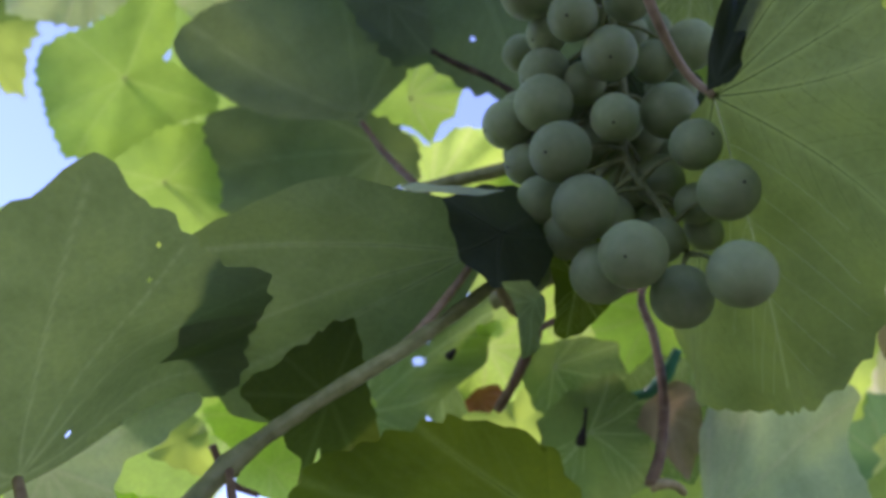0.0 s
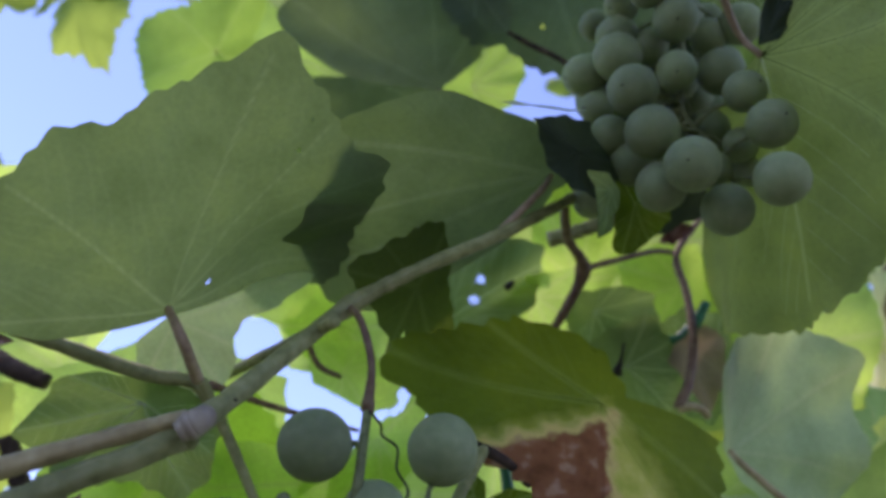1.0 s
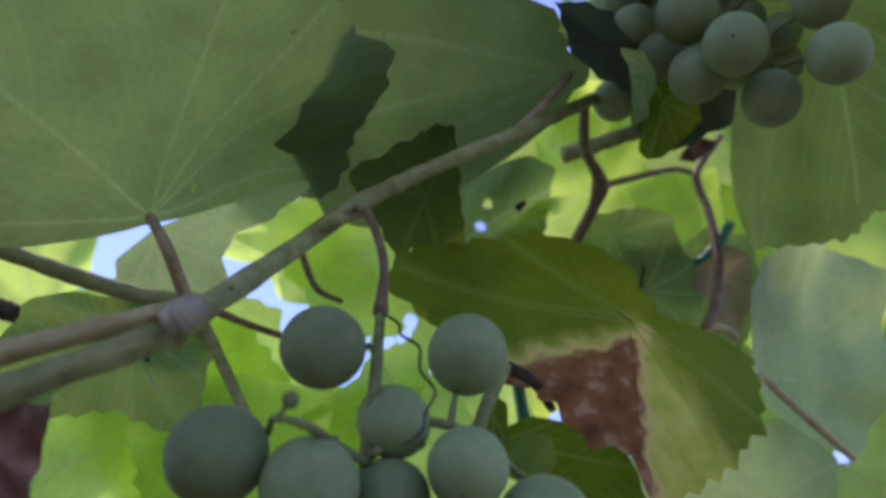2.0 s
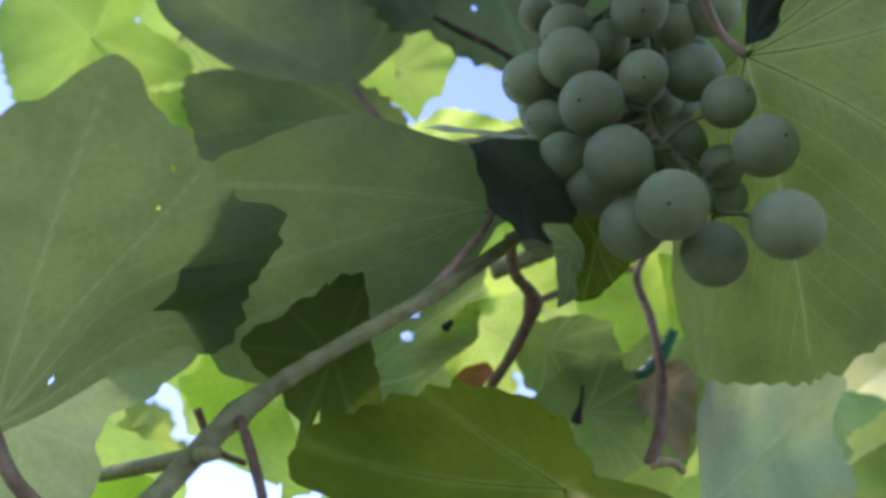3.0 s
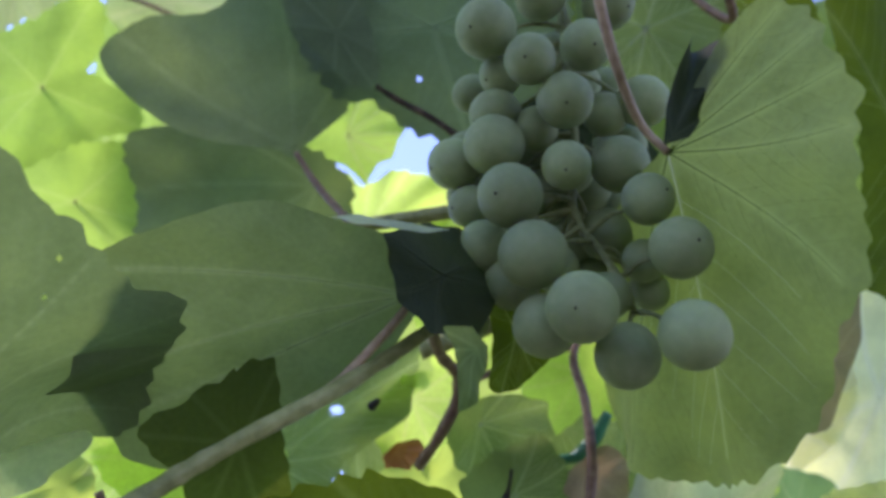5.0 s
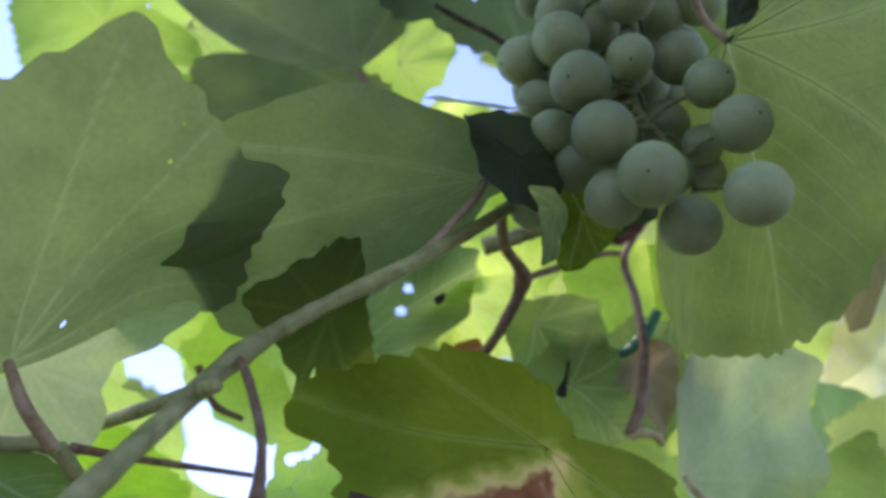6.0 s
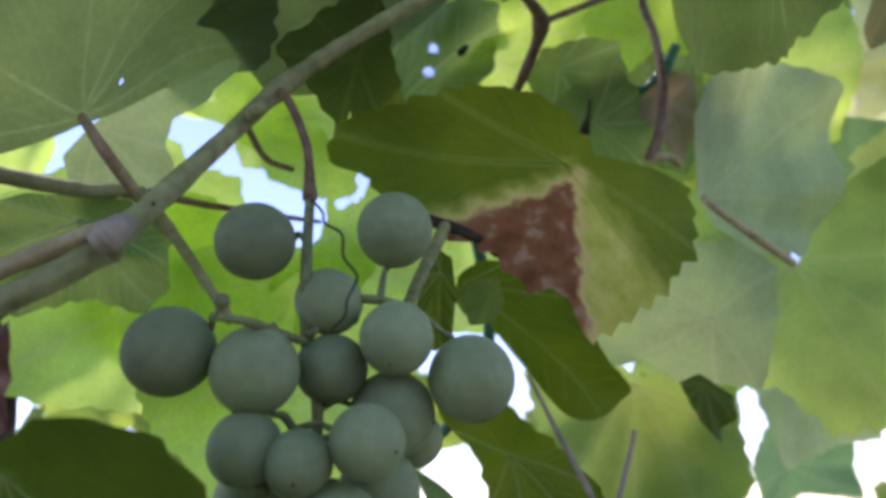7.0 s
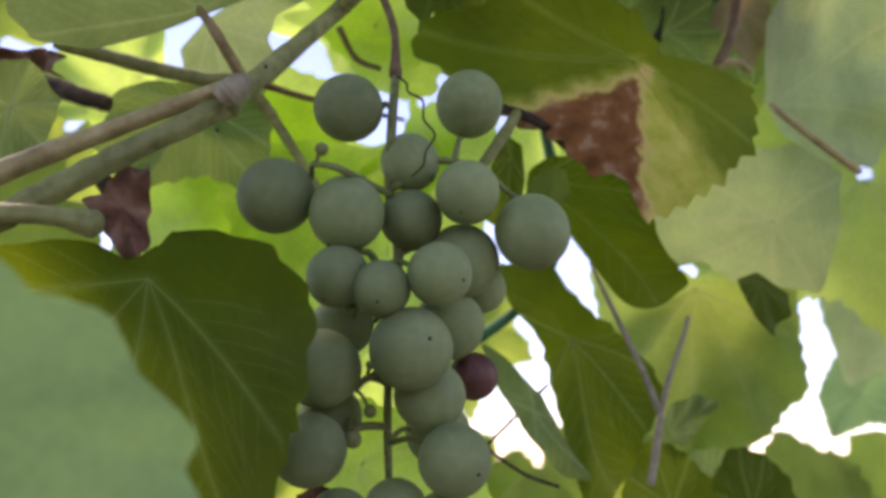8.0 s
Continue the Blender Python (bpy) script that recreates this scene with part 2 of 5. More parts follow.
def tube(bm, line, radii, sides=8, caps=True, ribs=0.0):
    """A round tube along the line; radii: from its start to its end, spread evenly."""
    n = len(line)
    rad = np.interp(np.linspace(0, 1, n), np.linspace(0, 1, len(radii)), radii).tolist()
    rings, side = [], None
    for i, p in enumerate(line):
        way = (line[min(i + 1, n - 1)] - line[max(i - 1, 0)]).normalized()
        side = way.orthogonal() if side is None else side - way * side.dot(way)
        side.normalize()
        up = way.cross(side)
        rings.append([bm.verts.new(p + rad[i] * (1 + ribs * math.cos(6 * a + 0.08 * i)) * (math.cos(a) * side + math.sin(a) * up)) for a in (2 * math.pi * k / sides for k in range(sides))])
    for a, b in zip(rings, rings[1:]):
        for k in range(sides):
            bm.faces.new((a[k], a[(k + 1) % sides], b[(k + 1) % sides], b[k]))
    if caps:
        bm.faces.new(rings[0][::-1])
        bm.faces.new(rings[-1])


def ball(bm, at, radius, stretch=1.0, axis=(0, 0, 1), segments=28, rings=18):
    turn = Vector(axis).to_track_quat("Z", "Y").to_matrix().to_4x4()
    m = Matrix.Translation(at) @ turn @ Matrix.Diagonal((radius, radius, radius * stretch, 1))
    bmesh.ops.create_uvsphere(bm, u_segments=segments, v_segments=rings, radius=1, matrix=m)


def stem(name, points, radii, material, label, category, group="", knots=(), sides=12, steps=8):
    """A cane, twig, tendril or wire along the points, with swollen knots where it has them."""
    at = Vector(points[0])
    ob = thing(name, at, label, category, group)
    bm = bmesh.new()
    line = smooth_line([Vector(p) - at for p in points], steps)
    n = len(line)
    rad = np.interp(np.linspace(0, 1, n), np.linspace(0, 1, len(radii)), radii).tolist()
    for place, size in knots:
        near = min(range(n), key=lambda i: (line[i] + at - Vector(place)).length)
        for i in range(n):
            rad[i] += size * math.exp(-(((line[i] - line[near]).length / (2.2 * size + 0.002)) ** 2))
    rng = np.random.default_rng(len(points) * 7 + n)
    tube(bm, line, [float(r * (1 + 0.05 * rng.normal())) for r in rad], 36 if name == "cane" else sides, ribs=0.035 if name == "cane" else 0.0)
    part("shoot", bm, material, ob)
    for place, size in knots:
        bm = bmesh.new()
        near = min(range(n), key=lambda i: (line[i] + at - Vector(place)).length)
        way = line[min(near + 1, n - 1)] - line[max(near - 1, 0)]
        ball(bm, Vector(place) - at, rad[near] * 1.04, 0.7, way, 14, 10)
        for v in bm.verts:
            v.co += 0.12 * rad[near] * Vector((noise.noise(v.co * 700), noise.noise(v.co * 700 + Vector((9, 0, 0))), noise.noise(v.co * 700 + Vector((0, 9, 0)))))
        part("node", bm, material, ob, "swollen node")
    return ob


def straight_margin(deg, lobes):
    """The blade's reach at each angle, with a straight margin from one lobe point to the next."""
    reach = np.interp(deg, [a for a, _ in lobes], [r / 1000 for _, r in lobes], period=360)
    for (a, ra), (b, rb) in zip(lobes, lobes[1:] + [(lobes[0][0] + 360, lobes[0][1])]):
        if 1 < b - a < 150:
            for i, d in enumerate(deg):
                u = (d - a) % 360
                if u <= b - a:
                    low = ra * math.sin(radians(u)) + rb * math.sin(radians(b - a - u))
                    reach[i] = ra * rb * math.sin(radians(b - a)) / low / 1000
    return reach


def vine_leaf(label, base, along, normal, lobes, cup=0.0, crease=0.0, teeth=1.0, ripple=1.0, seed=0, material=None, petiole=(), thick=0.0011, veins=True, holes=(), group="leaves of the grape vine", name="vine_leaf", vein=None, vein_size=1.0, ribs=(), stalk=None, dent=None, main_vein=None):
    """A vine leaf. base: where the petiole joins; along: the midrib's way; normal: the underside's way;
    lobes: the reach of the blade in millimetres, by degrees from the midrib; dent: where the blade sags
    away from the viewer (across, along, depth, width, in millimetres)."""
    rng = np.random.default_rng(seed + 100)
    material = material or LEAF
    ob = thing(name, base, label, "leaf", group)
    y, z = Vector(along).normalized(), Vector(normal).normalized()
    x = y.cross(z).normalized()
    z = x.cross(y)
    ob.matrix_world = Matrix.Translation(base) @ Matrix((x, y, z)).transposed().to_4x4()
    count, rings = (756, 56) if holes else (252, 16)
    deg = np.linspace(-180, 180, count, endpoint=False)
    reach = straight_margin(deg, lobes)
    for _ in range(7 if holes else 2):
        reach = 0.25 * np.roll(reach, 1) + 0.5 * reach + 0.25 * np.roll(reach, -1)
    plain = reach.copy()
    size = float(plain.mean())
    # serrate margin: teeth of uneven length pointing outwards
    phase, out_teeth = 0.0, np.zeros(count)
    length, tall = 1.0, 1.0
    for i in range(count):
        phase += plain[i] * 2 * math.pi / count / (0.0062 * length + 0.03 * size)
        if phase > 1:
            phase, length, tall = phase - 1, rng.uniform(0.7, 1.4), rng.uniform(0.5, 1.3)
        out_teeth[i] = tall * (phase / 0.62 if phase < 0.62 else (1 - phase) / 0.38)
    reach = plain + teeth * (out_teeth - 0.5) * min(0.0042, 0.06 * size)
    a1, a2, a3 = rng.uniform(0, 6.28, 3)
    w = rng.normal(0, 1, 6)

    def peaks():
        order, chosen = np.argsort(-plain), []
        for i in order:
            if all(abs((deg[i] - c + 180) % 360 - 180) > 32 for c in chosen) and abs(deg[i]) < 150 and len(chosen) < 5:
                chosen.append(float(deg[i]))
        if all(abs(c) > 20 for c in chosen):
            chosen.append(0.0)
        return chosen

    vein_size *= 0.5 if material == LEAF_YOUNG and not vein else 1.0
    mains = list(ribs) or peaks()

    def height(px, py):
        r = np.hypot(px, py) / size
        ang = np.arctan2(px, py)
        gap = np.min([np.abs((ang - radians(m) + math.pi) % (2 * math.pi) - math.pi) for m in mains], axis=0)
        wave = 0.035 * np.sin(5 * ang + a1) * r ** 2 + 0.022 * np.sin(11 * ang + a2) * r ** 3
        soft = 0.03 * (w[0] * np.sin(2.1 * px / size + w[1]) + w[2] * np.sin(2.6 * py / size + w[3]) + w[4] * np.sin(3.3 * (px + py) / size + a3))
        soft0 = 0.03 * (w[0] * np.sin(w[1]) + w[2] * np.sin(w[3]) + w[4] * np.sin(a3))
        puff = -0.10 * np.minimum(gap, 0.45) * r * (1 - 0.35 * r)
        sag = 0.0
        if dent:
            across, on, deep, wide = (v / 1000 for v in dent)
            sag = deep * (np.exp(-((px - across) ** 2 + (py - on) ** 2) / wide ** 2) - math.exp(-(across ** 2 + on ** 2) / wide ** 2))
        return size * (cup * r ** 2 + ripple * (wave + soft - soft0 + puff) - crease * np.abs(px) / size) - sag

    # veins, as lines on the blade
    lines = []
    for m in mains:
        far = 0.95 * float(np.interp(m, deg, plain, period=360))
        bend = rng.uniform(-7, 7)
        f = np.linspace(0, 1, 14)
        ang = np.radians(m + bend * f ** 2)
        main = np.stack([np.sin(ang) * far * f, np.cos(ang) * far * f], 1)
        lines.append((main, 0.0006 * min(1.0, size / 0.05), 0.00012, m))
        for k, at in enumerate(np.arange(0.16, 0.9, 0.13)):
            for s in (-1, 1):
                p0 = np.array([np.interp(at, f, main[:, 0]), np.interp(at, f, main[:, 1])])
                go = radians(m + bend * at ** 2 + s * rng.uniform(40, 52))
                pts, step = [p0], far * 0.035
                for q in range(14):
                    go -= s * 0.025
                    p = pts[-1] + step * np.array([math.sin(go), math.cos(go)])
                    pd = math.degrees(math.atan2(p[0], p[1]))
                    near_other = any(abs((pd - o + 180) % 360 - 180) < 5 for o in mains if o != m)
                    if np.hypot(*p) > 0.94 * np.interp(pd, deg, plain, period=360) or near_other:
                        break
                    pts.append(p)
                if len(pts) > 3:
                    lines.append((np.array(pts), 0.00011 * min(1.0, size / 0.05), 0.00006, m))

    fr = (np.arange(1, rings + 1) / rings) ** 0.8
    ang = np.radians(deg)
    px = np.concatenate([[0.0], (fr[:, None] * np.sin(ang) * np.where(fr[:, None] > 0.93, reach, plain)).ravel()])
    py = np.concatenate([[0.0], (fr[:, None] * np.cos(ang) * np.where(fr[:, None] > 0.93, reach, plain)).ravel()])
    pz = height(px, py)
    faces = [(0, 1 + (k + 1) % count, 1 + k) for k in range(count)]
    for j in range(rings - 1):
        o = 1 + j * count
        faces += [(o + k, o + (k + 1) % count, o + count + (k + 1) % count, o + count + k) for k in range(count)]
    if holes:
        inv = ob.matrix_world.inverted()
        for place, mm in holes:
            h = inv @ Vector(place)
            near = (px - h.x) ** 2 + (py - h.y) ** 2 < (mm / 1000) ** 2 * (1 + 0.5 * np.sin(np.arange(len(px)) * 2.4))
            faces = [f for f in faces if not near[list(f)].all()]
    data = bpy.data.meshes.new("blade")
    data.from_pydata(np.stack([px, py, pz], 1).tolist(), [], faces)
    data.polygons.foreach_set("use_smooth", [True] * len(faces))
    marks = data.attributes.new("vein", "FLOAT", "POINT")
    value = np.zeros(len(px))
    for pts, r0, _, _ in lines if veins is not None else ():
        t = np.linspace(0, len(pts) - 1, len(pts) * 3)
        sx, sy = np.interp(t, range(len(pts)), pts[:, 0]), np.interp(t, range(len(pts)), pts[:, 1])
        d2 = ((px[:, None] - sx) ** 2 + (py[:, None] - sy) ** 2).min(1)
        value = np.maximum(value, ((0.4 if veins else 0.32) if r0 > 0.0003 * min(1.0, size / 0.05) else 0.09) * np.exp(-d2 / ((1.6 if veins else 0.4) * r0 + 0.0004) ** 2))
    marks.data.foreach_set("value", value)
    data.materials.append(material)
    blade = new("blade", data)
    blade.parent = ob
    if veins:
        for m in mains:
            bm = bmesh.new()
            for pts, r0, r1, owner in lines:
                if owner == m:
                    hz = height(pts[:, 0], pts[:, 1])
                    tube(bm, [Vector((p[0], p[1], h + 0.2 * r0 * vein_size)) for p, h in zip(pts, hz)], [r0 * vein_size, r1 * vein_size], 5)
            part("vein", bm, main_vein if main_vein and m == mains[0] else vein or VEIN_YOUNG if vein or material == LEAF_YOUNG else VEIN_OLD if material in (LEAF_OLD, LEAF_SCORCHED, LEAF_DEEP_SHADE) else VEIN, ob)
    if petiole:
        inv = ob.matrix_world.inverted()
        bm = bmesh.new()
        tube(bm, smooth_line([inv @ Vector(p) for p in (base, *petiole)], 8), [thick * 0.8, thick, thick * 1.15], 10)
        part("petiole", bm, stalk or PINK, ob, "pale brown petiole" if stalk else "pinkish petiole")
    return ob


def grape_bunch(label, rachis, grapes, red=(), arms=(), lift=0.010, small=()):
    """A hanging bunch: the branched stalk, and each berry with its dark scar."""
    top = Vector(rachis[0])
    ob = thing("grape_bunch", top, label, "grapes", "bunches on the vine")
    spine = [p - top for p in smooth_line(rachis, 6)]
    bm = bmesh.new()
    tube(bm, spine, [0.0011, 0.0013, 0.0010, 0.0007], 10)
    part("rachis", bm, STALK, ob, "green woody main stalk")
    joins = list(spine)
    for arm in arms:
        line = [p - top for p in smooth_line(arm, 6)]
        joins += line[1:]
        bm = bmesh.new()
        tube(bm, line, [0.0009, 0.0010, 0.0006], 8)
        part("arm", bm, STALK, ob, "side branch of the stalk")
    for place, mm in small:
        c = Vector(place) - top
        near = min(joins, key=lambda p: (p - c).length)
        bm = bmesh.new()
        ball(bm, c, mm / 2000, 1.0, (0, 0, 1), 12, 8)
        tube(bm, smooth_line([near, (near + c) / 2 + Vector((0, 0, 0.0008)), c], 4), [0.0005, 0.0004], 6)
        part("undersized_grape", bm, STALK, ob, "tiny undeveloped grape")
    rng = np.random.default_rng(len(grapes))
    for k, (gx, gy, gz, mm) in enumerate(grapes):
        c = Vector((gx, gy, gz)) - top
        r = mm / 2000
        # the berry hangs on a short stalk from the spine above it
        join = min(joins, key=lambda p: (p - c - Vector((0, 0, lift))).length)
        out = (c - join).normalized()
        face = (out + Vector((0.1 * rng.normal(), -0.35 + 0.1 * rng.normal(), -0.25))).normalized()
        foot = c - face * r * 0.93
        bm = bmesh.new()
        mid = (join + foot) / 2 + Vector((0, 0, 0.0015))
        tube(bm, smooth_line([join, mid, foot - face * 0.001, foot + face * 0.001], 5), [0.0009, 0.0006, 0.0007, 0.0016], 7)
        part("pedicel", bm, STALK, ob)
        bm = bmesh.new()
        ball(bm, c, r, rng.uniform(1.0, 1.05), face)
        berry = part("grape", bm, GRAPE_RED if k in red else GRAPE, ob, "reddish grape" if k in red else "")
        bm = bmesh.new()
        ball(bm, c + face * r * rng.uniform(1.0, 1.01), 0.00045, 0.5, face, 8, 5)
        part("scar", bm, SCAR, berry)
    return ob


# ---- ground ----
bm = bmesh.new()
bmesh.ops.create_grid(bm, x_segments=60, y_segments=60, size=400)
for v in bm.verts:
    v.co.z = 0.02 * noise.noise(v.co * 0.3)
ground = part("ground", bm, SOIL, None)
tagged(ground, "thin grass and gravel under the vine", "ground", kind="structure")

# ---- canes and twigs ----
main_cane = stem("cane", [(-0.1346, 0.1255, 1.6000), (-0.1228, 0.1291, 1.6103), (-0.1088, 0.1311, 1.6200), (-0.0938, 0.1366, 1.6325), (-0.0785, 0.1422, 1.6448), (-0.0651, 0.1647, 1.6772), (-0.0540, 0.1755, 1.6984), (-0.0373, 0.1783, 1.7136), (-0.0135, 0.1813, 1.7313), (0.0075, 0.1894, 1.7524), (0.0181, 0.2002, 1.7692)],
     [0.0028, 0.0028, 0.0024, 0.0021, 0.0016], CANE, "green ribbed vine cane with swollen nodes", "cane", knots=[((-0.0540, 0.1755, 1.6984), 0.0007), ((-0.0772, 0.1421, 1.6454), 0.0010)])
for spot, size in (((-0.0651, 0.1647, 1.6772), 0.0007), ((-0.0672, 0.1378, 1.6519), 0.0004), ((-0.0661, 0.1677, 1.6785), 0.0005), ((-0.0943, 0.1773, 1.6549), 0.0006)):
    bm = bmesh.new()
    ball(bm, Vector(spot) - main_cane.location, size, 0.6, (0.2, -0.8, -0.5), 10, 6)
    part("bud_scar", bm, SCAR, main_cane, "small dark scar")
stem("cane", [(-0.1342, 0.1264, 1.6154), (-0.1194, 0.1307, 1.6249), (-0.0992, 0.1359, 1.6367), (-0.0765, 0.1394, 1.6479)], [0.0026, 0.0023, 0.0017], PALE_CANE, "pale brown side shoot joining the cane", "cane")
stem("cane", [(-0.1258, 0.1226, 1.6139), (-0.1140, 0.1258, 1.6144), (-0.1052, 0.1288, 1.6147), (-0.0973, 0.1320, 1.6138)], [0.0019, 0.0021], CANE, "short green stub with a dry cut end", "cane", knots=[((-0.0978, 0.1319, 1.6140), 0.0008)])
stem("cane", [(0.0097, 0.2356, 1.7718), (0.0190, 0.2348, 1.7754), (0.0323, 0.2334, 1.7812), (0.0551, 0.2358, 1.7928), (0.0792, 0.2360, 1.8074)], [0.0030, 0.0026], CANE, "pale cane running behind the bunch", "cane")
stem("twig", [(0.0095, 0.1958, 1.7588), (0.0149, 0.2225, 1.7636), (0.0243, 0.2433, 1.7643), (0.0189, 0.2568, 1.7525), (0.0127, 0.2716, 1.7458)], [0.0016, 0.0021, 0.0019], PETIOLE, "reddish brown forked twig", "twig", knots=[((0.0243, 0.2433, 1.7643), 0.0012)])
stem("twig", [(0.0243, 0.2433, 1.7643), (0.0362, 0.2462, 1.7711), (0.0566, 0.2541, 1.7839), (0.0710, 0.2696, 1.7951)], [0.0013, 0.0011], PETIOLE, "thin brown twig between leaves", "twig")
stem("twig", [(0.0802, 0.2593, 1.8082), (0.0682, 0.2612, 1.7881), (0.0706, 0.2612, 1.7694), (0.0701, 0.2581, 1.7468), (0.0661, 0.2560, 1.7265), (0.0611, 0.2569, 1.7146)], [0.0014, 0.0016, 0.0018, 0.0022], PETIOLE, "reddish brown hanging twig", "twig")
stem("twig", [(0.0611, 0.2571, 1.7143), (0.0657, 0.2561, 1.7153), (0.0699, 0.2574, 1.7148), (0.0727, 0.2595, 1.7131)], [0.0018, 0.0013], PALE_CANE, "pale broken twig end", "twig")
stem("twig", [(0.0925, 0.1478, 1.8686), (0.1031, 0.1634, 1.8623), (0.0976, 0.1683, 1.8736), (0.0910, 0.1697, 1.8899)], [0.0015, 0.0013], PETIOLE, "brown twig over the bunch", "twig")
stem("cane", [(-0.0201, 0.2321, 1.8156), (-0.0006, 0.2243, 1.8154), (0.0182, 0.2166, 1.8151), (0.0371, 0.2130, 1.8178)], [0.0024, 0.0026], CANE, "grey green cane behind the bunch", "cane")
stem("twig", [(-0.0414, 0.2414, 1.8575), (-0.0309, 0.2402, 1.8404), (-0.0173, 0.2304, 1.8176), (-0.0120, 0.2335, 1.8124)], [0.0012, 0.0017], PETIOLE, "reddish petiole in the shade", "twig")
stem("twig", [(-0.0926, 0.2134, 1.6764), (-0.1020, 0.2084, 1.6858), (-0.1130, 0.2036, 1.6850), (-0.1318, 0.1976, 1.6871), (-0.1529, 0.1860, 1.6892)], [0.0019, 0.0025], CANE, "olive side twig crossing the cane", "twig")
stem("twig", [(-0.0986, 0.2031, 1.6846), (-0.0926, 0.2134, 1.6764), (-0.0831, 0.2214, 1.6619), (-0.0767, 0.2270, 1.6518)], [0.0018, 0.0015], CANE, "green twig below the cane", "twig")
stem("twig", [(-0.0975, 0.2081, 1.6859), (-0.0853, 0.2284, 1.6898), (-0.0567, 0.2585, 1.6952)], [0.0013, 0.0008], PETIOLE, "thin petiole crossing behind the cane", "twig")
stem("twig", [(-0.1097, 0.2444, 1.7030), (-0.0689, 0.1838, 1.6904), (-0.0546, 0.1626, 1.6860)], [0.0019, 0.0018, 0.0017], CANE, "olive cut stub of a side shoot beside the cane", "twig", knots=[((-0.1097, 0.2444, 1.7030), 0.0005)])
stem("twig", [(-0.0780, 0.2332, 1.7206), (-0.0722, 0.2386, 1.7108), (-0.0632, 0.2403, 1.7071)], [0.0012, 0.0009], PETIOLE, "orange brown dry tendril", "twig")
stem("bunch_stem", [(-0.0540, 0.1755, 1.6984), (-0.0484, 0.1640, 1.6875), (-0.0439, 0.1627, 1.6754), (-0.0435, 0.1662, 1.6644)], [0.0010, 0.0010, 0.0011], PETIOLE, "brown stem that carries the bunch", "stem", knots=[((-0.0435, 0.1662, 1.6644), 0.0006)])
stem("tendril", [(-0.0435, 0.1662, 1.6644), (-0.0388, 0.1552, 1.6564), (-0.0380, 0.1541, 1.6534), (-0.0342, 0.1521, 1.6501), (-0.0336, 0.1508, 1.6448), (-0.0306, 0.1483, 1.6398), (-0.0320, 0.1449, 1.6344), (-0.0323, 0.1440, 1.6309), (-0.0351, 0.1458, 1.6288)], [0.00028, 0.0003, 0.0002], TENDRIL, "thin black dried tendril", "tendril", sides=6)
stem("old_wood", [(-0.2432, 0.2601, 1.7071), (-0.2122, 0.2598, 1.7143), (-0.1842, 0.2539, 1.7046), (-0.1736, 0.2553, 1.7020)], [0.005, 0.004, 0.003], WOOD, "dark old wood behind the leaves", "wood")
stem("old_wood", [(-0.2006, 0.2909, 1.6923), (-0.1871, 0.2999, 1.6668), (-0.1863, 0.3072, 1.6460), (-0.1903, 0.3218, 1.6044)], [0.004, 0.004], WOOD, "dark old wood behind the leaves", "wood")
stem("garden_wire", [(-0.0048, 0.2633, 1.7188), (-0.0025, 0.2700, 1.6954), (0.0019, 0.2772, 1.6711), (-0.0002, 0.2844, 1.6444), (-0.0101, 0.2872, 1.6302), (-0.0276, 0.2891, 1.6165), (-0.0452, 0.2898, 1.6068)], [0.0022, 0.0022], WIRE, "dark green plastic coated garden wire", "wire")
stem("garden_wire", [(0.0782, 0.2598, 1.7644), (0.0739, 0.2654, 1.7568), (0.0683, 0.2694, 1.7517), (0.0599, 0.2710, 1.7503)], [0.0018, 0.0028, 0.0012], WIRE, "dark green plastic plant tie", "tie")
stem("twig", [(0.0130, 0.2620, 1.6398), (0.0215, 0.2620, 1.6204), (0.0295, 0.2620, 1.6027), (0.0355, 0.2620, 1.5866)], [0.0006, 0.0010, 0.0012], NODE, "forked brown twig between far leaves", "twig")
stem("twig", [(0.0351, 0.2620, 1.5861), (0.0388, 0.2620, 1.5991), (0.0439, 0.2620, 1.6127), (0.0463, 0.2620, 1.6206)], [0.0011, 0.0007], NODE, "thin brown twig rising from the fork", "twig")
stem("twig", [(0.0355, 0.2620, 1.5876), (0.0336, 0.2620, 1.5764), (0.0311, 0.2620, 1.5637)], [0.0012, 0.0014], NODE, "brown twig below the fork", "twig")
stem("twig", [(-0.0318, 0.2671, 1.5814), (-0.0219, 0.2704, 1.5731), (-0.0100, 0.2738, 1.5657), (0.0018, 0.2761, 1.5619)], [0.0007, 0.0007], WOOD, "thin dark twig across the sky", "twig", sides=6)
stem("twig", [(-0.0244, 0.2800, 1.5751), (-0.0142, 0.2783, 1.5853), (-0.0019, 0.2763, 1.5976)], [0.0007, 0.0007], WOOD, "thin dark twig across the sky", "twig", sides=6)

stem("twig", [(-0.0280, 0.2060, 1.6765), (-0.0170, 0.2070, 1.6740), (-0.0060, 0.2085, 1.6700), (0.0030, 0.2320, 1.6720)], [0.0015, 0.0017, 0.0012], WOOD, "dark brown twig behind the scorched leaf", "twig")
stem("twig", [(-0.0130, 0.2060, 1.6720), (-0.0180, 0.1950, 1.6580), (-0.0210, 0.1780, 1.6450), (-0.0220, 0.1680, 1.6380)], [0.0018, 0.0014], CANE, "olive green stalk leading to the lower bunch", "twig")
stem("twig", [(-0.1570, 0.2700, 1.9830), (-0.1320, 0.2700, 1.9740), (-0.1070, 0.2720, 1.9640)], [0.0013, 0.0011], PINK, "pinkish petiole high among the leaves", "twig")
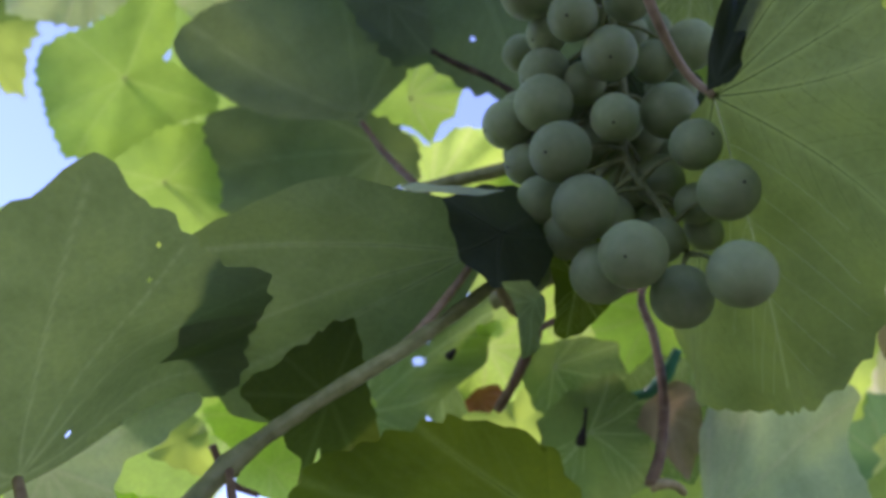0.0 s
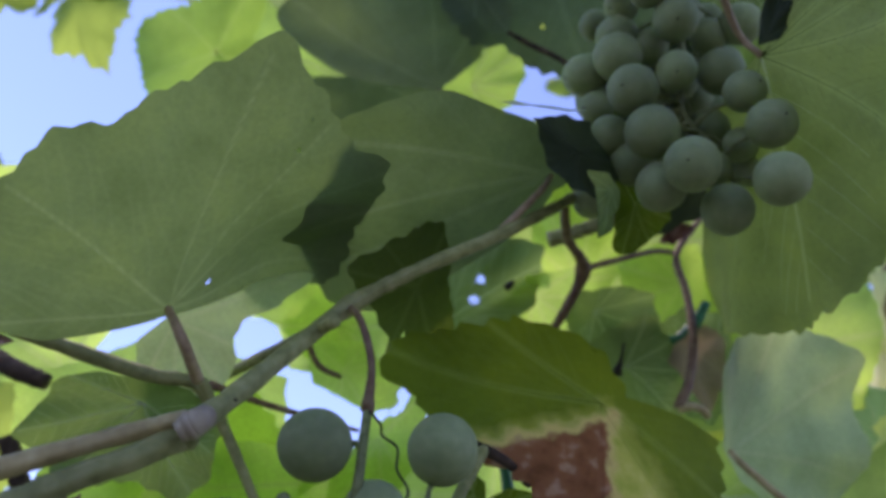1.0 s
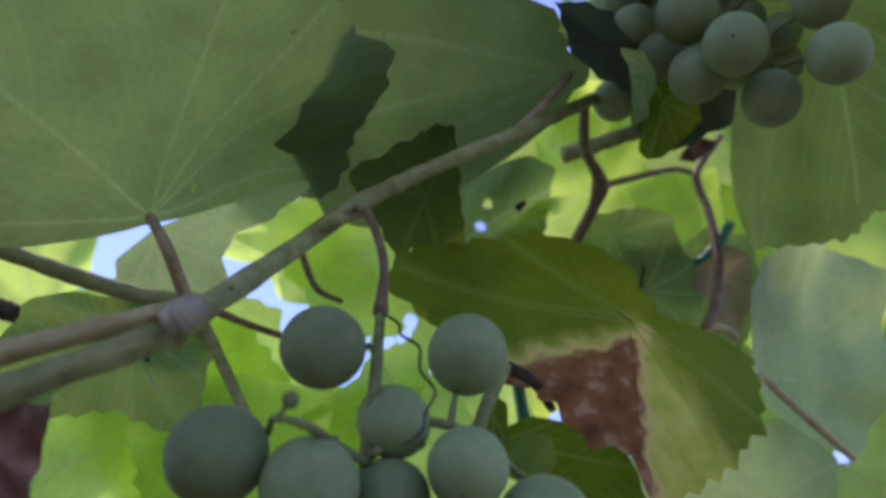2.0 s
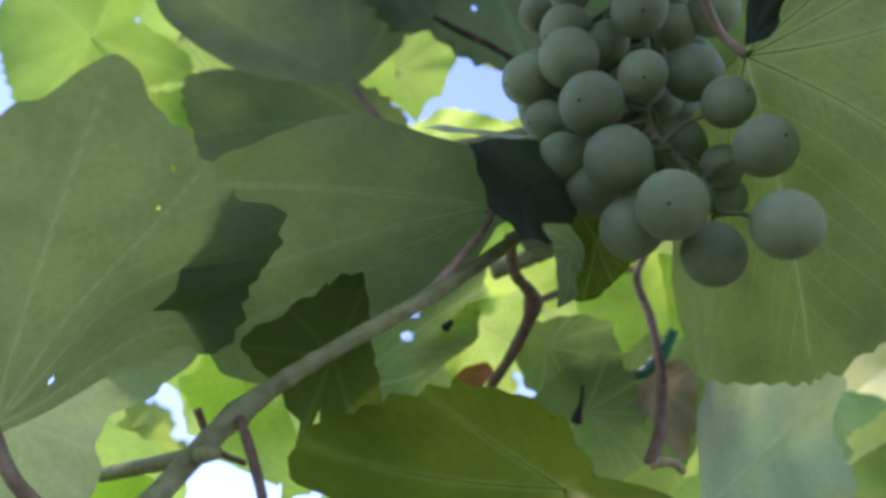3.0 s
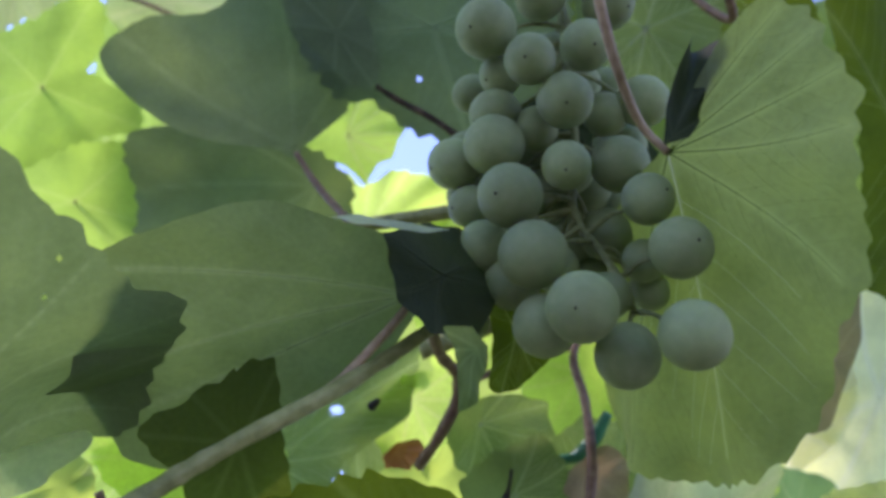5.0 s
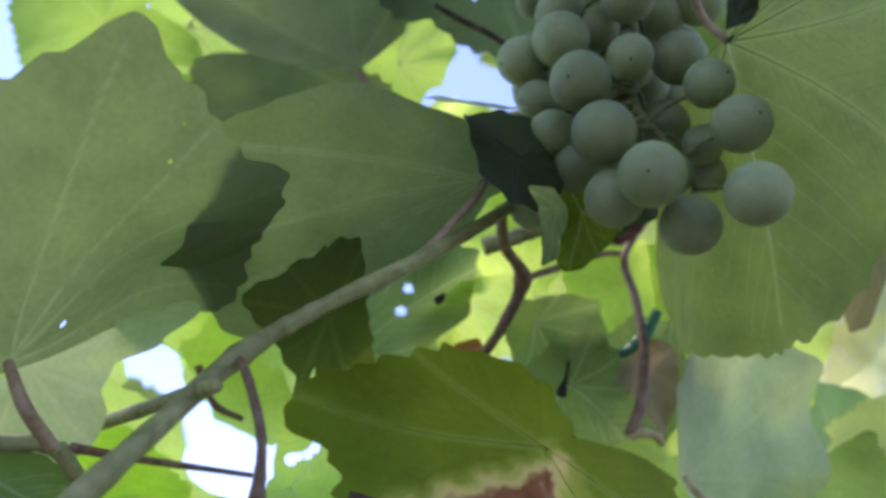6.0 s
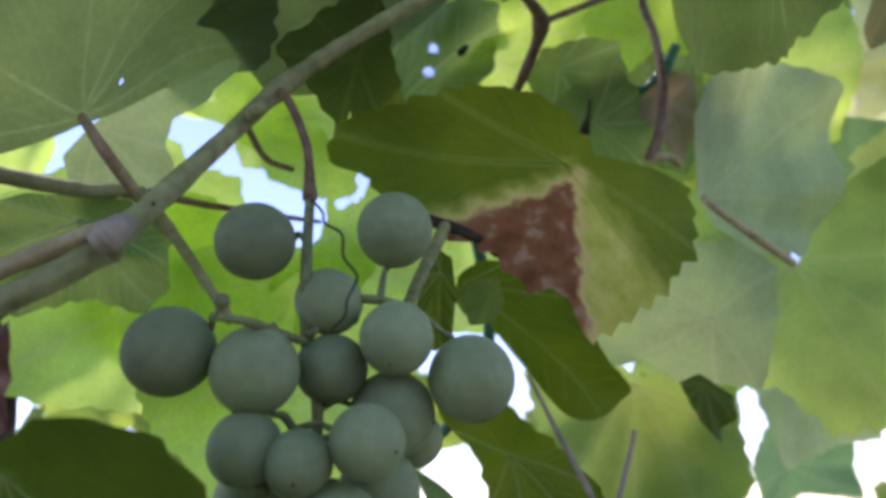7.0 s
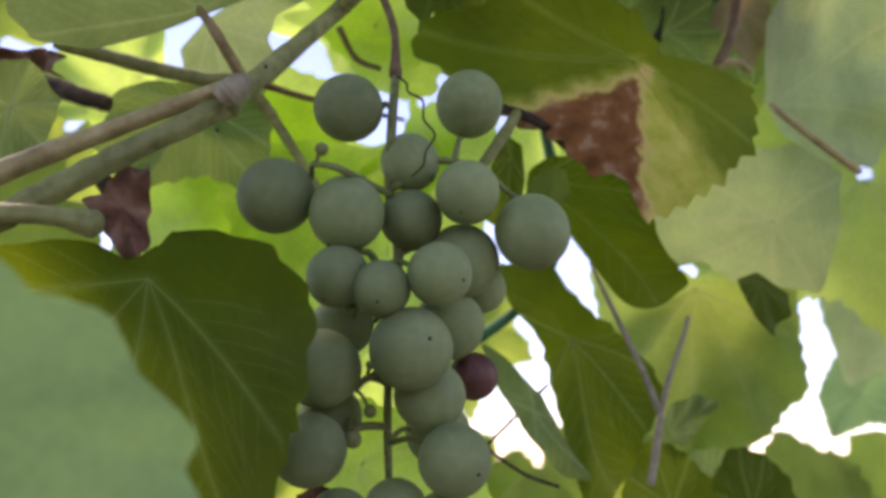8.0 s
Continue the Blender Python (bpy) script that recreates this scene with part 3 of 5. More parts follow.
stem("twig", [(-0.0150, 0.2160, 1.8740), (-0.0030, 0.2160, 1.8650), (0.0100, 0.2160, 1.8570), (0.0230, 0.2160, 1.8460)], [0.0010, 0.0013, 0.0012], WOOD, "dark twig along the edge of the bright gap", "twig")
stem("cane_node", [(-0.0764, 0.1365, 1.6435), (-0.0743, 0.1363, 1.6451), (-0.0725, 0.1361, 1.6465), (-0.0720, 0.1378, 1.6482)], [0.0022, 0.0029, 0.0027, 0.0019], NODE, "pale swollen node where the side shoot joins", "node")
stem("dried_bud", [(0.0434, 0.2623, 1.7432), (0.0427, 0.2650, 1.7375), (0.0413, 0.2674, 1.7328)], [0.0006, 0.0006, 0.0012], TENDRIL, "dark dried bud hanging on its stalk", "bud", knots=[((0.0413, 0.2676, 1.7324), 0.0007)])
stem("dried_bud", [(-0.0025, 0.2499, 1.7601), (-0.0037, 0.2505, 1.7590), (-0.0050, 0.2511, 1.7579)], [0.0006, 0.0008, 0.0010], TENDRIL, "small dark dried bud behind the cane", "bud", knots=[((-0.0050, 0.2511, 1.7579), 0.0006)])

# the old trunk that carries the vine, below and beside the view
trunk = thing("grape_vine", (-0.72, 0.26, 0.0), "old gnarled vine with arms under the leaves", "vine")
for piece, points, radii in (
        ("trunk", [(0, 0, -0.03), (0.02, 0.01, 0.35), (-0.02, 0.03, 0.8), (0.01, 0.0, 1.25), (0.0, 0.03, 1.6)], [0.045, 0.036, 0.034, 0.03, 0.026]),
        ("arm", [(0.0, 0.03, 1.58), (-0.1, 0.0, 2.0), (-0.02, 0.08, 2.5), (0.35, 0.25, 2.78), (0.8, 0.3, 2.85), (1.2, 0.25, 2.8)], [0.024, 0.02, 0.016, 0.012, 0.007]),
        ("arm", [(0.0, 0.03, 1.56), (-0.06, -0.15, 1.8), (-0.02, -0.45, 2.1), (0.25, -0.75, 2.4), (0.75, -0.9, 2.5), (1.2, -0.75, 2.45)], [0.022, 0.018, 0.015, 0.011, 0.007]),
        ("arm", [(0.0, 0.02, 1.2), (0.12, 0.3, 1.25), (0.4, 0.5, 1.3), (0.8, 0.52, 1.32), (1.15, 0.45, 1.36)], [0.02, 0.016, 0.012, 0.007])):
    bm = bmesh.new()
    tube(bm, smooth_line([Vector(p) for p in points], 10), radii, 24, ribs=0.08)
    for v in bm.verts:
        v.co += 0.006 * Vector((noise.noise(v.co * 14), noise.noise(v.co * 14 + Vector((7, 0, 0))), 0))
    part(piece, bm, WOOD, trunk)

# ---- the two bunches ----
UPPER_FRONT = [
    (*(0.0253, 0.1573, 1.7745), 16.2), (*(0.0305, 0.1587, 1.7582), 16.6), (*(0.0395, 0.1539, 1.7416), 16.2), (*(0.0607, 0.1471, 1.7326), 15.0), (*(0.0638, 0.1517, 1.7582), 14.8), (*(0.0593, 0.1547, 1.7747), 13.2), (*(0.0537, 0.1684, 1.7382), 15.6),
    (*(0.0402, 0.1523, 1.8045), 15.2), (*(0.0413, 0.1606, 1.7890), 13.2), (*(0.0577, 0.1649, 1.7949), 15.8), (*(0.0227, 0.1631, 1.7964), 16.4),
    (*(0.0189, 0.1487, 1.8261), 17.0), (*(0.0302, 0.1470, 1.8132), 13.8), (*(0.0130, 0.1731, 1.7974), 14.6), (*(0.0345, 0.1679, 1.7446), 15.5), (*(0.0466, 0.1486, 1.8229), 14.5),
]
UPPER_BACK = [
    (*(0.0216, 0.1764, 1.7725), 14.0), (*(0.0179, 0.1763, 1.7852), 12.0), (*(0.0241, 0.1670, 1.8117), 15.0), (*(0.0353, 0.1667, 1.8072), 13.0), (*(0.0663, 0.1619, 1.8172), 15.0),
    (*(0.0566, 0.1672, 1.8161), 13.0), (*(0.0566, 0.1793, 1.7815), 15.0), (*(0.0498, 0.1894, 1.7854), 14.0), (*(0.0623, 0.1704, 1.7672), 11.5), (*(0.0251, 0.1617, 1.8226), 12.5),
    (*(0.0295, 0.1794, 1.7637), 15.0), (*(0.0661, 0.1786, 1.7638), 11.0), (*(0.0377, 0.1843, 1.7993), 15.0), (*(0.0555, 0.1855, 1.8024), 14.0), (*(0.0347, 0.1475, 1.8416), 15.0), (*(0.0544, 0.1469, 1.8400), 15.0),
]
UPPER_HEART = [(*(0.0448, 0.1922, 1.7768), 14.0), (*(0.0572, 0.1923, 1.7750), 13.0), (*(0.0485, 0.1938, 1.7984), 14.0), (*(0.0641, 0.1892, 1.7996), 14.0), (*(0.0384, 0.1838, 1.8139), 14.0), (*(0.0506, 0.1705, 1.8313), 14.0), (*(0.0659, 0.1795, 1.8166), 14.0), (*(0.0283, 0.1883, 1.8018), 13.0), (*(0.0337, 0.1924, 1.7882), 13.0), (*(0.0413, 0.1660, 1.8389), 13.0),
               (*(0.0203, 0.1960, 1.8107), 12.1), (*(0.0389, 0.1953, 1.8328), 13.6), (*(0.0422, 0.1814, 1.7703), 12.3), (*(0.0187, 0.1943, 1.7597), 13.6), (*(0.0656, 0.1888, 1.8248), 11.9), (*(0.0180, 0.1809, 1.8088), 13.8), (*(0.0623, 0.1785, 1.8410), 12.0), (*(0.0515, 0.1701, 1.7555), 11.9), (*(0.0190, 0.1845, 1.7962), 13.0), (*(0.0475, 0.1765, 1.8017), 13.2), (*(0.0321, 0.1815, 1.7755), 11.6), (*(0.0188, 0.1764, 1.8295), 11.9)]
grape_bunch("upper bunch of unripe green grapes with waxy bloom", [(0.0425, 0.1502, 1.8594), (0.0440, 0.1584, 1.8301), (0.0468, 0.1683, 1.8035), (0.0462, 0.1739, 1.7852), (0.0525, 0.1724, 1.7692), (0.0571, 0.1716, 1.7592), (0.0581, 0.1715, 1.7523)],
            UPPER_FRONT + UPPER_BACK + UPPER_HEART)
LOWER_FRONT = [
    (*(-0.0530, 0.1573, 1.6511), 16.4), (*(-0.0245, 0.1668, 1.6562), 16.8), (*(-0.0382, 0.1625, 1.6390), 14.0), (*(-0.0679, 0.1543, 1.6277), 17.6), (*(-0.0511, 0.1549, 1.6235), 17.4), (*(-0.0238, 0.1588, 1.6299), 15.0), (*(-0.0088, 0.1664, 1.6226), 18.0), (*(-0.0292, 0.1541, 1.6092), 14.3), (*(-0.0418, 0.1536, 1.6056), 12.8),
    (*(-0.0354, 0.1578, 1.5931), 18.6), (*(-0.0568, 0.1637, 1.5891), 18.2), (*(-0.0573, 0.1607, 1.5710), 16.2), (*(-0.0257, 0.1645, 1.5698), 16.2), (*(-0.0322, 0.1682, 1.5840), 16.2), (*(-0.0522, 0.1550, 1.6087), 14.2),
]
LOWER_BACK = [
    (*(-0.0256, 0.1704, 1.6164), 18.0), (*(-0.0377, 0.1646, 1.6252), 14.5), (*(-0.0287, 0.1742, 1.6014), 17.0), (*(-0.0546, 0.1717, 1.6003), 15.0), (*(-0.0568, 0.1752, 1.5793), 15.0),
    (*(-0.0231, 0.1822, 1.5900), 12.0), (*(-0.0218, 0.1824, 1.6124), 13.0), (*(-0.0393, 0.1704, 1.5584), 14.5), (*(-0.0318, 0.1850, 1.5764), 16.0), (*(-0.0514, 0.1677, 1.5557), 15.0), (*(-0.0279, 0.1723, 1.5557), 15.5),
    (*(-0.0405, 0.1738, 1.5455), 15.0), (*(-0.0511, 0.1824, 1.5403), 14.0), (*(-0.0329, 0.1861, 1.5418), 14.0),
]
grape_bunch("lower bunch of unripe green grapes, one reddening", [(-0.0435, 0.1662, 1.6644), (-0.0422, 0.1575, 1.6453), (-0.0427, 0.1623, 1.6313), (-0.0407, 0.1665, 1.6170), (-0.0423, 0.1697, 1.5971), (-0.0425, 0.1734, 1.5763), (-0.0419, 0.1784, 1.5585), (-0.0415, 0.1805, 1.5434)],
            LOWER_FRONT + LOWER_BACK, red=(20,), lift=0.0,
            arms=[[(-0.0421, 0.1607, 1.6300), (-0.0478, 0.1535, 1.6310), (-0.0518, 0.1467, 1.6314), (-0.0560, 0.1441, 1.6315)], [(-0.0417, 0.1603, 1.6313), (-0.0333, 0.1613, 1.6388), (-0.0215, 0.1630, 1.6372), (-0.0138, 0.1673, 1.6322)],
                  [(-0.0420, 0.1706, 1.5866), (-0.0458, 0.1657, 1.5876), (-0.0486, 0.1642, 1.5845)], [(-0.0425, 0.1732, 1.5770), (-0.0477, 0.1686, 1.5766), (-0.0513, 0.1668, 1.5740)], [(-0.0425, 0.1679, 1.6076), (-0.0456, 0.1603, 1.6147), (-0.0478, 0.1578, 1.6154)]],
            small=[((-0.0543, 0.1416, 1.6338), 3.0), ((-0.0449, 0.1610, 1.5898), 2.2), ((-0.0594, 0.1576, 1.5965), 2.0), ((-0.0487, 0.1651, 1.5736), 4.0), ((-0.0492, 0.1574, 1.6014), 3.2), ((-0.0450, 0.1638, 1.5798), 3.0)])

# ---- near leaves ----
vine_leaf("large pale green leaf seen from below, with holes", (-0.1070, 0.1835, 1.6971), (0.3839, -0.6938, 0.6093), (0.5441, -0.3632, -0.7564),
    [(-165, 3), (-121, 19), (-117, 33), (-106, 47), (-83, 59), (-63, 58), (-55, 60), (-47, 62), (-41, 61), (-34, 59), (-30, 61), (-27, 64), (-21, 66), (-16, 68), (-14, 70), (-7, 77), (-4, 83), (-3, 87), (-2, 87), (0, 85), (4, 81), (6, 78), (10, 78), (16, 74), (17, 74), (26, 71), (35, 79), (37, 74), (42, 74), (46, 71), (59, 63), (68, 61), (73, 59), (79, 56), (104, 5)], dent=(40, 15, 24.6, 30), cup=0.0, seed=1, ripple=0.3, teeth=0.7, ribs=(-4, 18, 35, 70, -59, -105), veins=False, material=LEAF_GREY, holes=[((-0.0719, 0.1481, 1.7445), 1.2), ((-0.0771, 0.1565, 1.7416), 0.9), ((-0.0961, 0.1841, 1.7047), 1.3), ((-0.0871, 0.1818, 1.7388), 0.7)], petiole=[(-0.0989, 0.1803, 1.6860), (-0.0981, 0.1984, 1.6828)], thick=0.0016)
vine_leaf("broad green leaf with a reddish petiole", (0.0038, 0.1859, 1.7615), (-0.9710, 0.0338, -0.2365), (0.2067, -0.3775, -0.9026),
    [(-105, 6), (-97, 6), (-71, 16), (-50, 34), (-41, 56), (-34, 74), (-23, 88), (-16, 89), (-11, 88), (-6, 91), (-3, 92), (-2, 88), (0, 84), (7, 80), (15, 77), (21, 77), (27, 71), (35, 62), (40, 56), (47, 47), (58, 30), (76, 21), (81, 7), (89, 6)], cup=0.02, seed=2, ripple=0.35, teeth=0.35, material=LEAF_GREY, vein=LEAF_GREY, ribs=(0, 22, -18), vein_size=0.5, holes=[((-0.0030, 0.1767, 1.7738), 1.0)], petiole=[(0.0001, 0.1811, 1.7512), (-0.0111, 0.1826, 1.7362), (-0.0149, 0.1823, 1.7318)], thick=0.0012)
vine_leaf("curled leaf by the upper bunch, upper side darkened for shade", (0.0105, 0.1706, 1.7584), (-0.0100, -0.0500, -1.0000), (0.5456, -0.8372, 0.0364),
    [(-163, 19), (-133, 21), (-92, 17), (-44, 17), (-13, 17), (12, 19), (24, 17), (45, 18), (71, 17), (103, 19), (157, 15)], seed=3, teeth=0.35, material=LEAF_DEEP_SHADE, vein=LEAF_DEEP_SHADE)
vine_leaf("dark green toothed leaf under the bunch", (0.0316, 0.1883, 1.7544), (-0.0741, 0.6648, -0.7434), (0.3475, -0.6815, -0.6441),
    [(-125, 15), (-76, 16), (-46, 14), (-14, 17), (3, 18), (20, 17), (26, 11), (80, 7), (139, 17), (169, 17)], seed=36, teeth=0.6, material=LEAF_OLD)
# pale sliver standing in for sky glare on the curled leaf's rim
vine_leaf("upturned leaf edge, pale for the sky glare", (-0.0033, 0.1538, 1.7606), (0.97, -0.05, -0.12), (0.0, -0.8, 0.6), [(-180, 15), (-160, 9), (-90, 3), (-20, 8), (0, 14), (20, 8), (90, 3), (160, 9)], material=LEAF_PALE, veins=False, teeth=0.2, ripple=0.3, seed=60)
# added sheet that gives the dark of the bunch's shaded interior
vine_leaf("added leaf behind the upper bunch, darkened for shade", (0.0543, 0.1902, 1.8359), (0.0067, 0.5155, -0.8568), (-0.1934, -0.8400, -0.5069),
    [(-130, 15), (-71, 30), (-39, 56), (-22, 67), (-7, 68), (3, 74), (16, 72), (27, 59), (47, 44), (81, 30), (122, 15), (177, 12)], seed=53, material=LEAF_DEEP_SHADE, vein=LEAF_DEEP_SHADE)
vine_leaf("narrow pale curled leaf edge", (0.0163, 0.1542, 1.7298), (-0.0323, 0.5765, -0.8165), (0.5069, -0.6946, -0.5105),
    [(-100, 3), (-31, 6), (-5, 11), (7, 14), (21, 11), (45, 6), (100, 6), (117, 10), (159, 5)], seed=37, teeth=0.3, veins=False)
vine_leaf("large cupped green leaf behind the bunch", (0.0651, 0.1510, 1.7874), (0.2251, 0.4522, -0.8630), (-0.9065, -0.2275, -0.3556),
    [(-160, 4), (-134, 31), (-129, 42), (-114, 47), (-100, 47), (-90, 50), (-73, 50), (-57, 53), (-44, 58), (-34, 59), (-16, 73), (-6, 81), (7, 87), (17, 92), (26, 95), (35, 104), (41, 112), (45, 103), (47, 84), (49, 57), (66, 27), (79, 11), (89, 5)], cup=-0.04, ripple=0.5, seed=4, ribs=(-3, -50, -75, -92, -106, -122, 31), vein=LEAF_THICK, main_vein=VEIN_PALE, vein_size=0.4, petiole=[(0.0578, 0.1481, 1.7942), (0.0476, 0.1334, 1.7989), (0.0406, 0.1208, 1.8092), (0.0365, 0.1108, 1.8203)], thick=0.0013, material=LEAF_CUP)
vine_leaf("broad leaf high in the canopy, darkened for shade", (-0.0425, 0.2420, 1.8603), (-0.8747, -0.0807, 0.4778), (-0.0688, -0.9554, -0.2873),
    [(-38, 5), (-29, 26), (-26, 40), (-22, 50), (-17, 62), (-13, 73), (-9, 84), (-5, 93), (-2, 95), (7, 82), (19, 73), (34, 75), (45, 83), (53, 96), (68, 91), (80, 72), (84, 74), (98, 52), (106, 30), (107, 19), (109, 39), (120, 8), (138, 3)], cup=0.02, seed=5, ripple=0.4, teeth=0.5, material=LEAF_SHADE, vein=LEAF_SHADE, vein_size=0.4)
vine_leaf("bluish leaf above the bunch, darkened for shade", (0.0083, 0.2092, 1.9003), (0.3724, 0.3116, -0.8742), (-0.1668, -0.9041, -0.3933),
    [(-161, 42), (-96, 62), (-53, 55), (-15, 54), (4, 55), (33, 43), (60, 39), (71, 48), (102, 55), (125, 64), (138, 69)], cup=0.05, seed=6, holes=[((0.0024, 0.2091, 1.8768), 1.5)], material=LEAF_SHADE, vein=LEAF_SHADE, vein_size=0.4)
vine_leaf("leaf behind the broad leaf, darkened for shade", (-0.0352, 0.2751, 1.8697), (-0.9902, 0.1275, 0.0570), (-0.1325, -0.7270, -0.6738),
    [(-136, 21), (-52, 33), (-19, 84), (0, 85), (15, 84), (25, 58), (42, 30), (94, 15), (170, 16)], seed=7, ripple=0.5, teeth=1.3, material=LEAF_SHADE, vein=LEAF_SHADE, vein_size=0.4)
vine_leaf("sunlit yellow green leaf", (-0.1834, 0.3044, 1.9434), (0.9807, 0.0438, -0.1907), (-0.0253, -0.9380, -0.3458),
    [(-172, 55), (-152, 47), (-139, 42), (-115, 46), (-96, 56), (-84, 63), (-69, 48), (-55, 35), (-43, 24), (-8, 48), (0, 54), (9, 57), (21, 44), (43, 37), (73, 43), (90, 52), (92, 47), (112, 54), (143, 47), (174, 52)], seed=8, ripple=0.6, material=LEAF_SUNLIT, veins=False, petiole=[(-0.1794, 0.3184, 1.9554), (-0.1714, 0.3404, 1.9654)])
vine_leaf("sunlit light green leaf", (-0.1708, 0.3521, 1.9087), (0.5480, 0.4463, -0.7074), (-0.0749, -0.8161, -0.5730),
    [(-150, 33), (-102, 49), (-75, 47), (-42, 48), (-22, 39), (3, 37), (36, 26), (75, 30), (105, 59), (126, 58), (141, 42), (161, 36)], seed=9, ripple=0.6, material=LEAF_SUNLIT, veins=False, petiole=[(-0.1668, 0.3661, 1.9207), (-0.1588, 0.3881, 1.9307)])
vine_leaf("pale leaf at the canopy's edge", (-0.1866, 0.2484, 1.9713), (0.4276, 0.4928, -0.7578), (-0.0749, -0.8161, -0.5730),
    [(-170, 27), (-68, 34), (-40, 33), (0, 29), (31, 35), (84, 51), (125, 46)], seed=10, material=LEAF_PALE)
vine_leaf("small sunlit yellow leaf with pointed lobes", (-0.0264, 0.2875, 1.9121), (0.4259, 0.4934, -0.7584), (-0.0749, -0.8161, -0.5730),
    [(-167, 18), (-138, 29), (-107, 33), (-81, 31), (-61, 25), (-43, 25), (-26, 20), (0, 26), (9, 19), (27, 14), (72, 18), (97, 24), (138, 15)], seed=11, teeth=0.3, material=LEAF_SUNLIT)
vine_leaf("light green leaf behind the cane", (-0.0159, 0.3253, 1.8830), (0.8368, -0.3640, 0.4090), (-0.1442, -0.8671, -0.4767),
    [(-97, 47), (-77, 33), (-62, 23), (-37, 35), (-11, 46), (9, 57), (30, 57), (44, 35), (172, 14)], seed=12, material=LEAF_YOUNG)
# stands before the broad leaf; its dark green also carries their overlap shade
vine_leaf("dark leaf before the broad leaf, overlap shade in its colour", (-0.0380, 0.2068, 1.7264), (0.0685, 0.6962, -0.7146), (0.4297, -0.6670, -0.6087),
    [(-170, 22), (-155, 24), (-139, 17), (-91, 12), (-46, 19), (-27, 31), (-16, 44), (-1, 40), (10, 33), (19, 13), (21, 25), (26, 31), (30, 20), (72, 17), (105, 25), (120, 24), (130, 19), (145, 19), (165, 18)], seed=13, ripple=0.25, vein=LEAF_THICK, vein_size=0.3, material=LEAF_THICK)
vine_leaf("green leaf with a scorched brown lobe and yellow rim", (0.0238, 0.2178, 1.6955), (-0.0188, -0.1432, -0.9895), (0.2370, -0.9621, 0.1347),
    [(-175, 22), (-117, 13), (-98, 38), (-89, 45), (-75, 47), (-59, 48), (-33, 49), (-13, 53), (0, 59), (4, 41), (10, 44), (20, 45), (29, 40), (44, 40), (55, 44), (61, 48), (67, 58), (69, 58), (76, 57), (82, 60), (85, 65), (87, 73), (94, 70), (99, 69), (108, 57), (116, 51), (137, 40), (159, 30)], cup=0.0, seed=1, ripple=0.3, teeth=1.44, crease=0.12, vein=LEAF_SCORCHED, vein_size=0.35, material=LEAF_SCORCHED)
vine_leaf("bluish green leaf with a long petiole", (0.0843, 0.2729, 1.7058), (0.6251, -0.0552, 0.7786), (0.4060, -0.8289, -0.3848),
    [(-142, 3), (-57, 19), (-52, 31), (-40, 43), (-27, 53), (-10, 65), (4, 74), (15, 81), (25, 79), (39, 70), (58, 67), (70, 63), (78, 52), (87, 35), (107, 13)], seed=15, ripple=0.5, teeth=0.6, holes=[((0.1270, 0.3012, 1.6899), 3.0)], vein=LEAF_PALE, vein_size=0.4, material=LEAF_PALE, petiole=[(0.0842, 0.2637, 1.6979), (0.1003, 0.2745, 1.6912), (0.1207, 0.2896, 1.6845)], stalk=PALE_CANE, thick=0.0014)
vine_leaf("large green leaf with fine teeth", (0.1484, 0.3484, 1.7028), (-0.8166, 0.1187, -0.5649), (-0.0359, -0.9872, -0.1555),
    [(-152, 74), (-106, 76), (-78, 82), (-62, 80), (-44, 59), (-37, 59), (-22, 68), (-6, 80), (3, 91), (13, 88), (24, 77), (42, 53), (82, 25), (160, 42), (170, 73)], seed=16, vein=LEAF_MID, vein_size=0.4, material=LEAF_MID, holes=[((0.1488, 0.3479, 1.7058), 5.0)])
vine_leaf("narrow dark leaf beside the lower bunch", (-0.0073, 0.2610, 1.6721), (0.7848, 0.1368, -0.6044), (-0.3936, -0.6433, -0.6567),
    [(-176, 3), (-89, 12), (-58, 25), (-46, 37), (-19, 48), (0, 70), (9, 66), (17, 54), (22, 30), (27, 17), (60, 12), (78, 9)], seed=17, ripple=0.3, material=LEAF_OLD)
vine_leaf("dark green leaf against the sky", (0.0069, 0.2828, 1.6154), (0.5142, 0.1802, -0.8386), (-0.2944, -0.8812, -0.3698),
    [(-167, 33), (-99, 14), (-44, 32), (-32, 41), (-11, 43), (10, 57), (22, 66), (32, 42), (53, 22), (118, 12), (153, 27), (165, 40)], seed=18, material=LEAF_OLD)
vine_leaf("light green leaf behind a forked twig", (0.0658, 0.3376, 1.6477), (0.3261, 0.2850, -0.9014), (0.1049, -0.9585, -0.2651),
    [(-98, 6), (-93, 27), (-74, 46), (-27, 69), (-6, 73), (7, 75), (23, 81), (43, 64), (75, 49), (121, 49), (140, 30)], seed=19, material=LEAF_MID, vein=LEAF_MID, vein_size=0.4)
vine_leaf("dark leaf low in the vine", (0.0472, 0.3145, 1.5542), (-0.4465, -0.2836, 0.8486), (0.1049, -0.9585, -0.2651),
    [(-153, 22), (-63, 20), (-15, 30), (9, 30), (38, 23), (82, 19), (136, 20)], seed=20, material=LEAF_OLD)
vine_leaf("dark leaf low in the vine", (0.0839, 0.3394, 1.5542), (-0.3417, -0.2851, 0.8955), (0.1049, -0.9585, -0.2651),
    [(-160, 24), (-102, 22), (-45, 22), (2, 27), (31, 24), (72, 21), (128, 22)], seed=21, material=LEAF_OLD)
